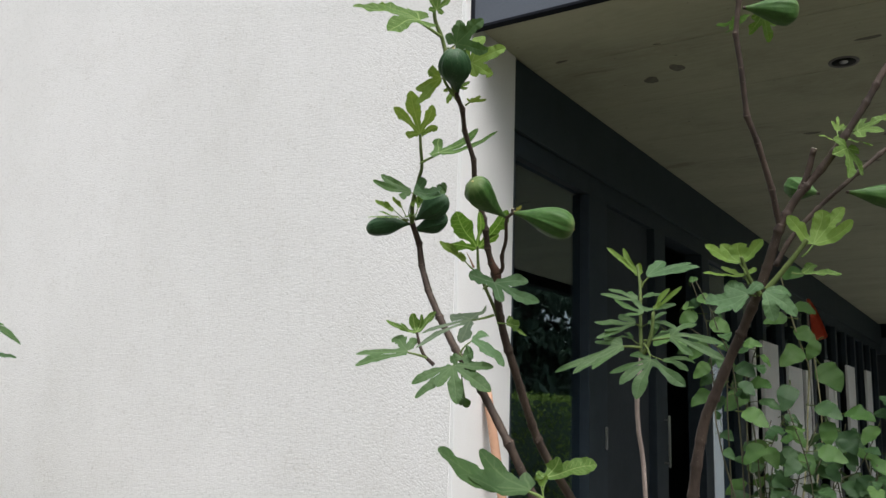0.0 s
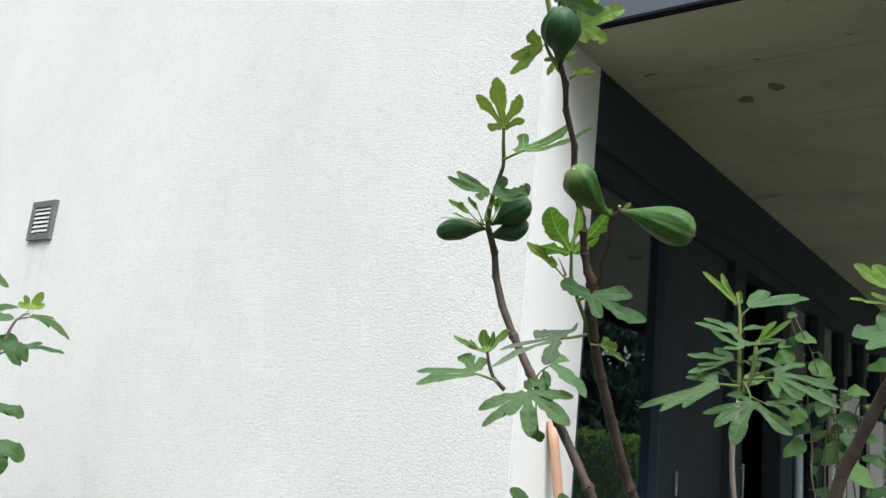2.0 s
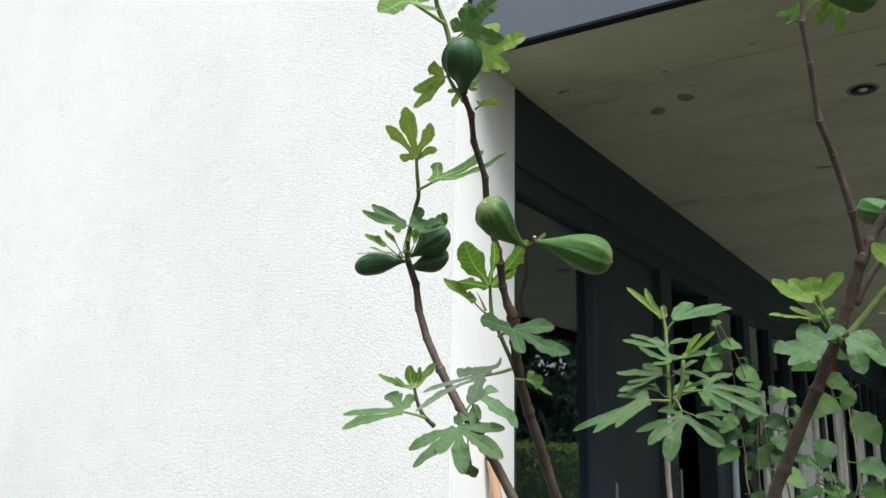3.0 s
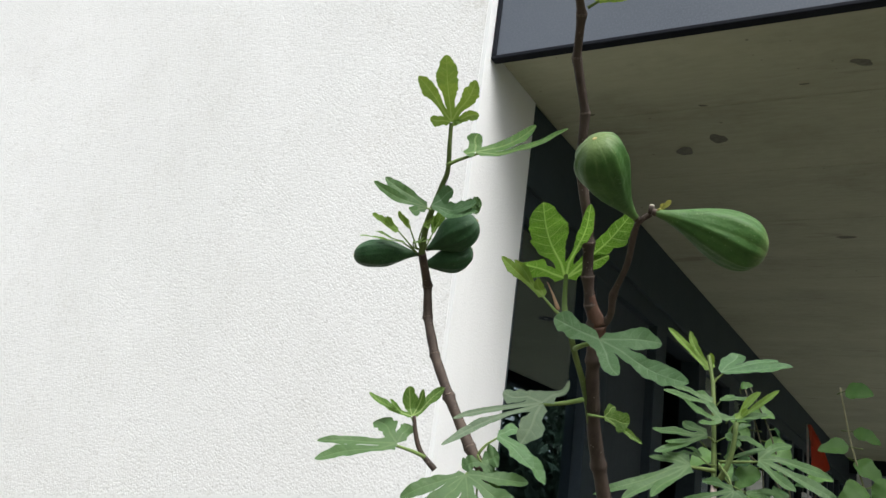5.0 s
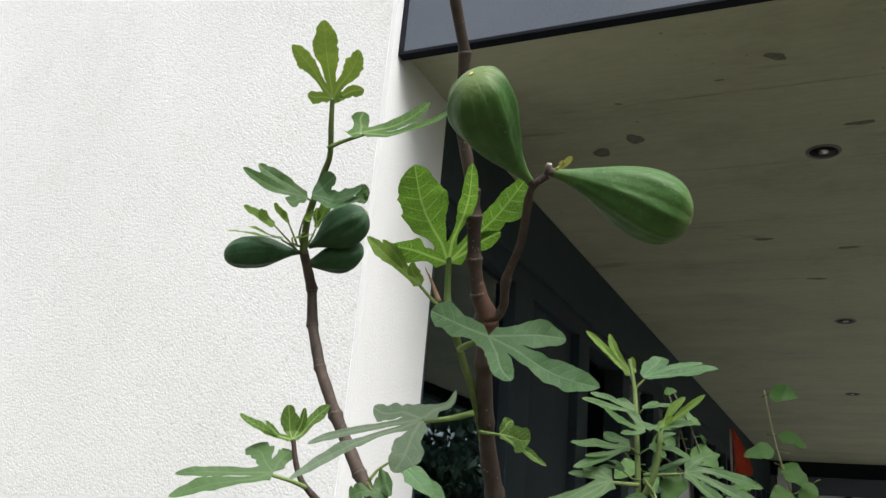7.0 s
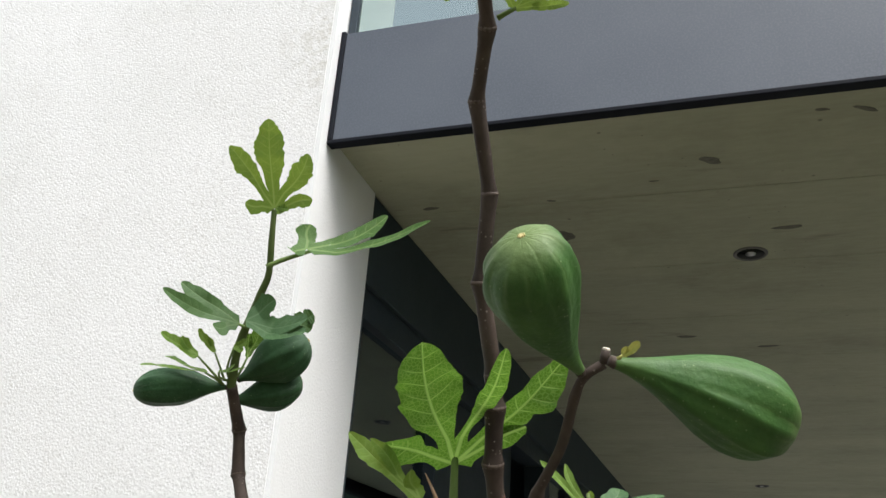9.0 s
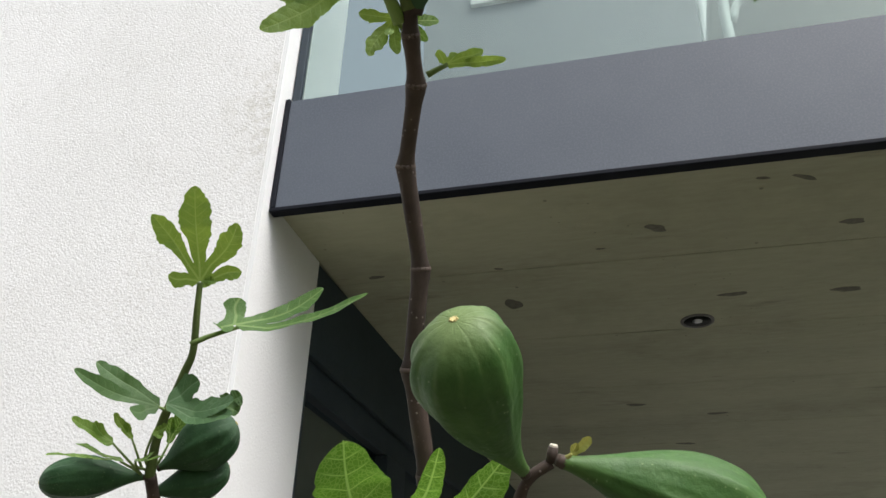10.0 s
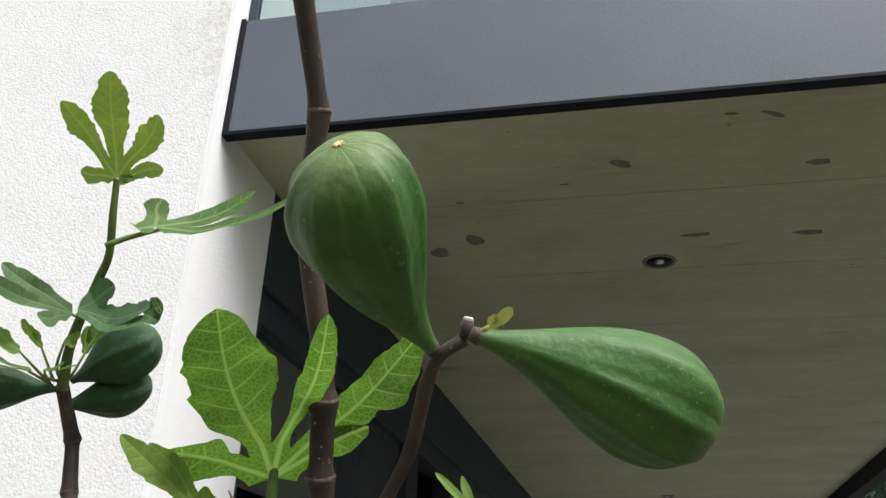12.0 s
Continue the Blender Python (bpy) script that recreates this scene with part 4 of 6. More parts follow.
for k in range(6):
    z = VZ0 + fw + 0.010 + k * (VZ1 - VZ0 - 2 * fw) / 6
    bm = bmesh.new()
    m = Matrix.Translation(((VX0 + VX1) / 2, WY - 0.011, z + 0.004)) @ Matrix.Rotation(radians(58), 4, "X") @ Matrix.Diagonal((VX1 - VX0 - 2 * fw - 0.002, 0.0175, 0.0030, 1))
    bmesh.ops.create_cube(bm, size=1, matrix=m)
    part("louvre", bm, M_SLAT, v)

p = thing("broom", "terracotta-coloured wooden broom handle leaning on the wall", "broom", (-1.13, 2.52, 0))
bm = bmesh.new()
tube(bm, spline([(-1.356, 2.390, 1.692), (-1.311, 2.416, 1.376), (-1.132, 2.52, 0.12)], 0.1), lambda t, i: 0.0145, 14)
part("handle", bm, M_WOOD, p, "", True)
part("head", box(-1.24, -1.02, 2.47, 2.57, 0.0, 0.13, 0.02), M_BARK, p, "dark bristle head")

p = thing("pennant", "orange-red safety pennant hanging on a thin white rod", "flag", (-0.86, 5.3, 0.04))
bm = bmesh.new()
tube(bm, spline([(-0.86, 5.30, 0.04), (-0.87, 5.31, 1.2), (-0.885, 5.35, 2.33)], 0.2), lambda t, i: 0.006, 8)
part("rod", bm, M_ROD, p, "thin white rod")
bm = bmesh.new()
rows = []
for i in range(9):
    t = i / 8
    row = []
    for k in range(7):
        s = k / 6
        fx = 0.115 * t * s + 0.012 * math.sin(s * 7 + t * 3)
        row.append(bm.verts.new((-0.875 + fx, 5.33 - 0.10 * s * t + 0.02 * math.cos(s * 8), 2.325 - 0.27 * t + 0.05 * s * t)))
    rows.append(row)
for a, b2 in zip(rows, rows[1:]):
    for k in range(6):
        bm.faces.new((a[k], a[k + 1], b2[k + 1], b2[k]))
bmesh.ops.solidify(bm, geom=bm.faces[:], thickness=0.0012)
part("cloth", bm, M_FLAG, p, "", True)

c = thing("garden_chair", "white tubular garden chair on the balcony", "chair", (-0.02, WY + 0.4, 3.166))
for k, (x0, y0) in enumerate(((-0.245, WY + 0.20), (0.21, WY + 0.20), (-0.245, WY + 0.62), (0.21, WY + 0.62))):
    bm = bmesh.new()
    tube(bm, spline([(x0, y0, 3.166), (x0 - 0.01, y0, 3.4), (x0, y0, 3.61)], 0.08), lambda t, i: 0.014, 10)
    part("leg", bm, M_WHITE, c, "", True)
bm = bmesh.new()
tube(bm, spline([(-0.24, WY + 0.20, 3.36), (-0.20, WY + 0.20, 3.44), (-0.02, WY + 0.20, 3.475), (0.16, WY + 0.20, 3.44), (0.205, WY + 0.20, 3.36)], 0.02), lambda t, i: 0.011, 10)
part("brace", bm, M_WHITE, c, "", True)
part("seat", box(-0.27, 0.24, WY + 0.17, WY + 0.66, 3.605, 3.64, 0.012), M_WHITE, c)
part("backrest", box(-0.27, 0.24, WY + 0.62, WY + 0.66, 3.64, 4.05, 0.012), M_WHITE, c)

# ---- plants ----
fig_tree = thing("fig_tree", "young fig tree with green figs and lobed leaves", "fig tree", (-0.42, 1.33, 0))
fig_sapling = thing("fig_sapling", "fig sapling with grey stem and long-fingered leaves", "fig tree", (-0.64, 1.82, 0))
shrub = thing("shrub", "leafy shrub with toothed heart-shaped green leaves", "shrub", (-0.5, 2.5, 0))
wall_fig = thing("wall_fig", "bushy fig shrub before the white wall", "fig tree", (-3.1, 1.75, 0))
# ---- plants begin

# the nearest fig: main stem, its fork and twig
stem(fig_tree, [(-0.597, 1.058, 1.816), (-0.606, 1.091, 1.756), (-0.604, 1.125, 1.696), (-0.593, 1.194, 1.582), (-0.561, 1.232, 1.506), (-0.530, 1.269, 1.429), (-0.504, 1.305, 1.342), (-0.450, 1.310, 1.000), (-0.420, 1.330, 0.020)], 0.0052, 0.0075, M_BARK, "stem", 1)
stem(fig_tree, [(-0.598, 1.062, 1.809), (-0.600, 1.052, 1.825), (-0.600, 1.041, 1.844), (-0.597, 1.029, 1.867), (-0.596, 1.022, 1.880), (-0.598, 1.000, 1.916), (-0.591, 0.983, 1.951), (-0.592, 0.959, 1.984), (-0.582, 0.936, 2.004), (-0.580, 0.920, 2.014), (-0.578, 0.911, 2.021)], 0.0044, 0.0027, M_BARK, "branch", 2)
stem(fig_tree, [(-0.578, 0.913, 2.019), (-0.579, 0.905, 2.028), (-0.579, 0.897, 2.041), (-0.585, 0.889, 2.080), (-0.591, 0.879, 2.105), (-0.590, 0.874, 2.133)], 0.0034, 0.0022, M_SHOOT, "shoot", 0)
stem(fig_tree, [(-0.583, 0.916, 2.017), (-0.585, 0.907, 2.022), (-0.588, 0.901, 2.031), (-0.588, 0.896, 2.037)], 0.0026, 0.0014, M_LEAF_YOUNG, "bud", 0)
stem(fig_tree, [(-0.595, 1.062, 1.810), (-0.586, 1.060, 1.818), (-0.580, 1.048, 1.832), (-0.567, 1.033, 1.850), (-0.558, 1.015, 1.869), (-0.553, 1.009, 1.875), (-0.5455, 1.0082, 1.8797)], 0.0027, 0.0021, M_BARK, "twig", 1)
stem(fig_tree, [(-0.608, 1.099, 1.738), (-0.610, 1.082, 1.766), (-0.614, 1.066, 1.789), (-0.617, 1.048, 1.815)], 0.0026, 0.0022, M_SHOOT, "shoot", 0)

stem(fig_tree, [(-0.6215, 1.042, 1.818), (-0.6260, 1.040, 1.829), (-0.6310, 1.038, 1.839)], 0.0017, 0.0003, M_SHEATH, "bud_sheath", 0)

stem(fig_tree, [(-0.540, 1.003, 1.879), (-0.538, 1.002, 1.880), (-0.537, 1.002, 1.881)], 0.0013, 0.0005, M_LEAF_BUD, "bud", 0)

# figs on the twig
fig(fig_tree, (-0.5548, 1.005, 1.8758), (-0.5655, 0.938, 1.9075), 0.0182, -0.002, M_FIG, (-0.0038, -0.0008, 0))
fig(fig_tree, (-0.5405, 1.0035, 1.8785), (-0.4728, 1.040, 1.8575), 0.0199, 0.0030, M_FIG)
fig(fig_tree, (-0.576, 0.913, 2.019), (-0.562, 0.878, 2.060), 0.0200, 0.0, M_FIG_SHADED, wide=0.56)

# leaves of the main stem
blade(fig_tree, (-0.622, 1.052, 1.846), [((-0.6195, 0.989, 1.885), 0.0150), ((-0.581, 0.984, 1.8795), 0.0050), ((-0.5645, 1.030, 1.891), 0.0098), ((-0.587, 1.048, 1.864), 0.0058), ((-0.648, 1.022, 1.849), 0.0090)], (0.35, -0.52, -0.78), M_LEAF_HERO, (-0.618, 1.050, 1.814), 0.20, 0.05, 0.055, 0.28)
blade(fig_tree, (-0.631, 1.035, 1.826), [((-0.661, 1.015, 1.853), 0.0042), ((-0.650, 1.015, 1.850), 0.0031), ((-0.632, 1.021, 1.838), 0.0037)], (0.337, -0.940, 0.048), M_LEAF_TIP, (-0.618, 1.041, 1.813), 0.35, 0.10, 0.10, 0.50)
blade(fig_tree, (-0.584, 1.033, 1.794), [((-0.521, 1.041, 1.766), 0.0077), ((-0.545, 1.056, 1.796), 0.0082), ((-0.615, 1.019, 1.805), 0.0091), ((-0.567, 1.028, 1.767), 0.0071)], (0.367, -0.904, 0.217), M_LEAF_GREY, (-0.607, 1.046, 1.789), 0.12, 0.06, 0.03, 0.50)
blade(fig_tree, (-0.636, 1.064, 1.750), [((-0.692, 1.026, 1.728), 0.0034), ((-0.689, 1.008, 1.706), 0.0037), ((-0.644, 1.048, 1.715), 0.0095), ((-0.668, 1.059, 1.756), 0.0074), ((-0.622, 1.080, 1.770), 0.0021)], (0.382, -0.787, 0.485), M_LEAF_PALE, (-0.610, 1.082, 1.757), 0.12, 0.06, 0.03, 0.43)
blade(fig_tree, (-0.595, 1.090, 1.746), [((-0.576, 1.093, 1.742), 0.0081), ((-0.565, 1.093, 1.728), 0.0025), ((-0.589, 1.096, 1.754), 0.0043)], (0.355, -0.924, 0.142), M_LEAF_YOUNG, (-0.607, 1.085, 1.746), 0.45, 0.30, 0.10, 0.58)
blade(fig_tree, (-0.598, 1.176, 1.518), [((-0.697, 1.083, 1.571), 0.0233), ((-0.668, 1.151, 1.568), 0.0172), ((-0.659, 1.108, 1.532), 0.0137), ((-0.612, 1.188, 1.544), 0.0082)], (0.269, -0.542, 0.796), M_LEAF, (-0.580, 1.183, 1.506), 0.20, 0.10, 0.04, 0.43)
blade(fig_tree, (-0.579, 1.186, 1.536), [((-0.516, 1.221, 1.557), 0.0151), ((-0.562, 1.195, 1.563), 0.0110), ((-0.592, 1.181, 1.541), 0.0055)], (0.345, -0.725, 0.596), M_LEAF_YOUNG, (-0.580, 1.183, 1.506), 0.25, 0.10, 0.05, 0.40)
blade(fig_tree, (-0.584, 1.183, 1.523), [((-0.589, 1.182, 1.541), 0.0048), ((-0.577, 1.187, 1.539), 0.0041)], (0.426, -0.884, 0.191), M_LEAF_TIP, (-0.580, 1.183, 1.506), 0.30, 0.10, 0.05, 0.40)
stem(fig_tree, [(-0.602, 1.076, 1.783), (-0.600, 1.070, 1.795), (-0.597, 1.064, 1.806), (-0.596, 1.061, 1.811)], 0.0050, 0.0067, M_FORK, "fork", 0)
stem(fig_tree, [(-0.596, 1.061, 1.811), (-0.597, 1.058, 1.816), (-0.599, 1.054, 1.822), (-0.600, 1.048, 1.832)], 0.0067, 0.0040, M_FORK, "fork", 0)
blade(fig_tree, (-0.600, 0.912, 2.041), [((-0.629, 0.899, 2.007), 0.0051), ((-0.629, 0.897, 2.026), 0.0061), ((-0.617, 0.906, 2.053), 0.0078)], (0.306, -0.813, -0.495), M_LEAF_TIP, (-0.589, 0.931, 2.053), 0.12, 0.08, 0.08, 0.94)
blade(fig_tree, (-0.589, 0.925, 2.029), [((-0.600, 0.917, 2.026), 0.0025), ((-0.597, 0.923, 2.010), 0.0034), ((-0.588, 0.930, 2.015), 0.0024), ((-0.589, 0.918, 2.014), 0.0017)], (0.222, -0.747, -0.626), M_LEAF_TIP, (-0.586, 0.929, 2.026), 0.15, 0.08, 0.10, 0.50)
blade(fig_tree, (-0.587, 0.935, 2.035), [((-0.577, 0.945, 2.044), 0.0024), ((-0.582, 0.948, 2.037), 0.0021)], (0.229, -0.825, -0.516), M_LEAF_YOUNG, None, 0.15, 0.08, 0.10, 0.58)
blade(fig_tree, (-0.571, 0.936, 2.012), [((-0.548, 0.938, 2.012), 0.0021), ((-0.557, 0.939, 2.019), 0.0025), ((-0.566, 0.938, 2.017), 0.0020), ((-0.573, 0.932, 2.016), 0.0015)], (0.165, -0.797, -0.580), M_LEAF_TIP, (-0.578, 0.937, 2.009), 0.20, 0.08, 0.08, 0.58)
blade(fig_tree, (-0.593, 0.921, 2.042), [((-0.593, 0.910, 2.039), 0.0021), ((-0.590, 0.912, 2.052), 0.0024), ((-0.586, 0.910, 2.038), 0.0016)], (0.234, -0.718, -0.656), M_LEAF_TIP, (-0.589, 0.932, 2.032), 0.30, 0.10, 0.06, 0.40)
blade(fig_tree, (-0.538, 1.005, 1.880), [((-0.530, 1.003, 1.887), 0.0020), ((-0.535, 1.003, 1.885), 0.0015)], (0.161, -0.958, -0.236), M_LEAF_BUD, (-0.540, 1.005, 1.879), 0.40, 0.10, 0.08, 0.40)
leaf(fig_tree, (-0.602, 0.861, 2.099), (-0.654, 0.793, 2.099), (0.421, -0.520, 0.743), "broad", M_LEAF_YOUNG, (-0.582, 0.883, 2.081), 0.25, 0.15)
leaf(fig_tree, (-0.559, 0.880, 2.066), (-0.525, 0.886, 2.093), (0.696, -0.717, -0.042), "broad", M_LEAF, (-0.578, 0.891, 2.069), 0.25, 0.15)
leaf(fig_tree, (-0.552, 0.905, 2.049), (-0.511, 0.919, 2.066), (0.691, -0.721, 0.052), "broad", M_LEAF_TIP, (-0.568, 0.909, 2.037), 0.25, 0.15)
leaf(fig_tree, (-0.584, 0.871, 2.113), (-0.577, 0.867, 2.144), (0.620, -0.772, -0.143), "fingers", M_LEAF_YOUNG, None, 0.25, 0.15)

# the second stem of the near fig
stem(fig_tree, [(-0.937, 1.344, 1.971), (-0.942, 1.378, 1.937), (-0.940, 1.386, 1.896), (-0.916, 1.376, 1.845), (-0.885, 1.370, 1.793), (-0.845, 1.364, 1.734), (-0.790, 1.366, 1.662), (-0.731, 1.360, 1.573), (-0.695, 1.386, 1.485), (-0.658, 1.431, 1.391), (-0.625, 1.474, 1.294), (-0.500, 1.330, 1.000), (-0.420, 1.330, 0.020)], 0.0054, 0.0088, M_BARK, "stem", 2)
stem(fig_tree, [(-0.938, 1.345, 1.969), (-0.924, 1.325, 2.004), (-0.898, 1.305, 2.045), (-0.887, 1.296, 2.063), (-0.880, 1.280, 2.091), (-0.876, 1.270, 2.115)], 0.0045, 0.0026, M_SHOOT, "shoot", 0)
stem(fig_tree, [(-0.906, 1.329, 1.762), (-0.903, 1.333, 1.742), (-0.896, 1.339, 1.722), (-0.880, 1.349, 1.704)], 0.0024, 0.0036, M_BARK, "shoot", 0)
fig(fig_tree, (-0.941, 1.342, 1.969), (-1.016, 1.306, 1.958), 0.0186, 0.003, M_FIG_SHADED, wide=0.60)
fig(fig_tree, (-0.935, 1.353, 1.980), (-0.872, 1.362, 2.020), 0.0238, -0.002, M_FIG_SHADED, wide=0.60)
fig(fig_tree, (-0.942, 1.357, 1.960), (-0.892, 1.396, 1.991), 0.0190, -0.004, M_FIG_SHADED, wide=0.60)
blade(fig_tree, (-0.876, 1.270, 2.116), [((-0.865, 1.219, 2.179), 0.0138), ((-0.899, 1.217, 2.154), 0.0077), ((-0.840, 1.254, 2.160), 0.0105), ((-0.898, 1.255, 2.116), 0.0066), ((-0.844, 1.280, 2.127), 0.0066)], (0.467, -0.758, -0.456), M_LEAF_TIP, None, 0.16, 0.05, 0.12, 0.36)
blade(fig_tree, (-0.852, 1.296, 2.085), [((-0.739, 1.313, 2.111), 0.0069), ((-0.790, 1.332, 2.129), 0.0092), ((-0.855, 1.267, 2.084), 0.0058), ((-0.854, 1.302, 2.116), 0.0092)], (0.468, -0.700, 0.540), M_LEAF_SIDE, (-0.883, 1.284, 2.064), 0.22, 0.08, 0.06, 0.72)
blade(fig_tree, (-0.917, 1.309, 2.020), [((-0.961, 1.247, 2.033), 0.0073), ((-0.968, 1.280, 2.053), 0.0078), ((-0.931, 1.288, 2.011), 0.0073)], (0.537, -0.838, 0.100), M_LEAF, (-0.911, 1.314, 2.017), 0.28, 0.10, 0.05, 0.54)
blade(fig_tree, (-0.902, 1.294, 2.017), [((-0.837, 1.288, 2.012), 0.0116), ((-0.878, 1.299, 2.035), 0.0107), ((-0.834, 1.283, 1.998), 0.0089)], (0.524, -0.826, 0.208), M_LEAF_GREY, (-0.900, 1.297, 2.010), 0.20, 0.25, 0.03, 0.58)
blade(fig_tree, (-0.864, 1.322, 2.023), [((-0.851, 1.325, 2.032), 0.0086), ((-0.853, 1.329, 2.018), 0.0072), ((-0.862, 1.319, 2.032), 0.0050)], (0.480, -0.872, -0.099), M_LEAF, None, 0.50, 0.30, 0.04, 0.65)
blade(fig_tree, (-0.949, 1.320, 1.978), [((-0.978, 1.260, 1.967), 0.0047), ((-0.986, 1.301, 1.986), 0.0047), ((-0.956, 1.300, 1.976), 0.0037)], (0.292, -0.430, 0.854), M_LEAF_YOUNG, (-0.943, 1.339, 1.971), 0.30, 0.12, 0.08, 0.43)
blade(fig_tree, (-0.953, 1.306, 1.990), [((-0.978, 1.279, 2.004), 0.0056), ((-0.964, 1.291, 2.003), 0.0045), ((-0.957, 1.291, 1.987), 0.0034)], (0.534, -0.764, 0.361), M_LEAF_TIP, (-0.944, 1.337, 1.973), 0.30, 0.12, 0.08, 0.60)
blade(fig_tree, (-0.942, 1.316, 1.995), [((-0.953, 1.299, 2.013), 0.0040), ((-0.947, 1.307, 2.007), 0.0028)], (0.553, -0.822, 0.133), M_LEAF_TIP, (-0.942, 1.338, 1.975), 0.40, 0.12, 0.08, 0.55)
blade(fig_tree, (-0.924, 1.316, 1.999), [((-0.913, 1.319, 2.007), 0.0039), ((-0.916, 1.321, 1.998), 0.0034)], (0.538, -0.833, 0.125), M_LEAF_TIP, (-0.938, 1.340, 1.977), 0.40, 0.12, 0.08, 0.55)
blade(fig_tree, (-0.934, 1.313, 1.976), [((-0.907, 1.316, 1.979), 0.0037), ((-0.921, 1.319, 1.983), 0.0027)], (0.342, -0.516, 0.785), M_LEAF_YOUNG, (-0.939, 1.340, 1.975), 0.40, 0.12, 0.08, 0.40)
blade(fig_tree, (-0.929, 1.350, 2.000), [((-0.917, 1.346, 2.029), 0.0067), ((-0.926, 1.344, 2.022), 0.0038)], (0.523, -0.841, 0.135), M_LEAF_YOUNG, (-0.938, 1.351, 1.981), 0.40, 0.20, 0.06, 0.40)
blade(fig_tree, (-0.875, 1.270, 2.117), [((-0.864, 1.276, 2.117), 0.0033), ((-0.872, 1.275, 2.112), 0.0028)], (0.510, -0.830, -0.227), M_LEAF_TIP, None, 0.40, 0.10, 0.05, 0.55)
blade(fig_tree, (-0.916, 1.342, 1.763), [((-0.954, 1.298, 1.781), 0.0067), ((-0.921, 1.334, 1.797), 0.0098), ((-0.890, 1.365, 1.802), 0.0072), ((-0.934, 1.315, 1.777), 0.0046), ((-0.907, 1.344, 1.795), 0.0046)], (0.449, -0.668, 0.594), M_LEAF_YOUNG, (-0.914, 1.344, 1.751), 0.22, 0.10, 0.07, 0.43)
blade(fig_tree, (-0.917, 1.318, 1.728), [((-0.962, 1.224, 1.695), 0.0076), ((-0.987, 1.256, 1.717), 0.0066), ((-0.956, 1.324, 1.751), 0.0136), ((-0.923, 1.349, 1.752), 0.0091)], (0.485, -0.698, 0.527), M_LEAF, (-0.888, 1.337, 1.716), 0.22, 0.10, 0.05, 0.50)
blade(fig_tree, (-0.831, 1.334, 1.702), [((-0.885, 1.287, 1.667), 0.0090), ((-0.868, 1.274, 1.643), 0.0083), ((-0.807, 1.312, 1.634), 0.0135), ((-0.763, 1.352, 1.658), 0.0135), ((-0.772, 1.376, 1.702), 0.0098), ((-0.837, 1.295, 1.662), 0.0105)], (0.425, -0.733, 0.530), M_LEAF, (-0.839, 1.366, 1.722), 0.22, 0.12, 0.05, 0.43)
blade(fig_tree, (-0.823, 1.352, 1.719), [((-0.805, 1.360, 1.728), 0.0152), ((-0.841, 1.342, 1.708), 0.0106), ((-0.802, 1.364, 1.691), 0.0091), ((-0.809, 1.359, 1.709), 0.0121)], (0.419, -0.742, 0.523), M_LEAF, (-0.827, 1.349, 1.726), 0.30, 0.15, 0.05, 0.50)
blade(fig_tree, (-0.827, 1.372, 1.648), [((-0.822, 1.374, 1.630), 0.0077), ((-0.835, 1.367, 1.634), 0.0061), ((-0.835, 1.369, 1.658), 0.0061)], (0.449, -0.803, 0.392), M_LEAF, (-0.824, 1.351, 1.709), 0.30, 0.15, 0.05, 0.50)
blade(fig_tree, (-0.814, 1.369, 1.752), [((-0.755, 1.384, 1.703), 0.0107), ((-0.763, 1.363, 1.717), 0.0107), ((-0.797, 1.400, 1.758), 0.0092)], (0.353, -0.643, 0.679), M_LEAF_GREY, (-0.832, 1.361, 1.727), 0.25, 0.10, 0.04, 0.50)

# the third stem of the near fig, with its branches
stem(fig_tree, [(-0.256, 1.222, 1.883), (-0.293, 1.243, 1.794), (-0.338, 1.257, 1.704), (-0.380, 1.273, 1.611), (-0.399, 1.282, 1.516), (-0.414, 1.291, 1.432), (-0.429, 1.303, 1.339), (-0.420, 1.310, 1.000), (-0.420, 1.330, 0.020)], 0.006, 0.0092, M_BARK, "stem", 1)
stem(fig_tree, [(-0.258, 1.222, 1.882), (-0.262, 1.202, 1.926), (-0.272, 1.176, 1.983), (-0.281, 1.158, 2.017), (-0.282, 1.140, 2.077), (-0.285, 1.128, 2.121), (-0.278, 1.123, 2.164), (-0.272, 1.115, 2.215)], 0.0042, 0.0031, M_BARK, "branch", 2)
stem(fig_tree, [(-0.257, 1.223, 1.880), (-0.234, 1.223, 1.918), (-0.200, 1.231, 1.959), (-0.170, 1.235, 2.003), (-0.142, 1.237, 2.047), (-0.121, 1.241, 2.085), (-0.071, 1.255, 2.165)], 0.0058, 0.0037, M_BARK, "branch", 1)
stem(fig_tree, [(-0.230, 1.224, 1.924), (-0.218, 1.221, 1.953), (-0.211, 1.218, 1.976)], 0.0044, 0.0036, M_BARK, "branch", 1)
stem(fig_tree, [(-0.273, 1.261, 1.834), (-0.251, 1.269, 1.873), (-0.216, 1.285, 1.917), (-0.180, 1.296, 1.952), (-0.134, 1.322, 1.998), (-0.083, 1.339, 2.043)], 0.0035, 0.0027, M_BARK, "branch", 1)
stem(fig_tree, [(-0.279, 1.226, 1.795), (-0.258, 1.228, 1.820), (-0.243, 1.228, 1.838), (-0.226, 1.228, 1.860)], 0.0042, 0.003, M_SHOOT, "shoot", 0)
stem(fig_tree, [(-0.289, 1.234, 1.792), (-0.299, 1.217, 1.813), (-0.304, 1.202, 1.838)], 0.0035, 0.0025, M_SHOOT, "shoot", 0)
fig(fig_tree, (-0.272, 1.128, 2.154), (-0.214, 1.166, 2.151), 0.0192, 0, M_FIG)
fig(fig_tree, (-0.220, 1.299, 1.939), (-0.264, 1.338, 1.964), 0.0171, 0, M_FIG)
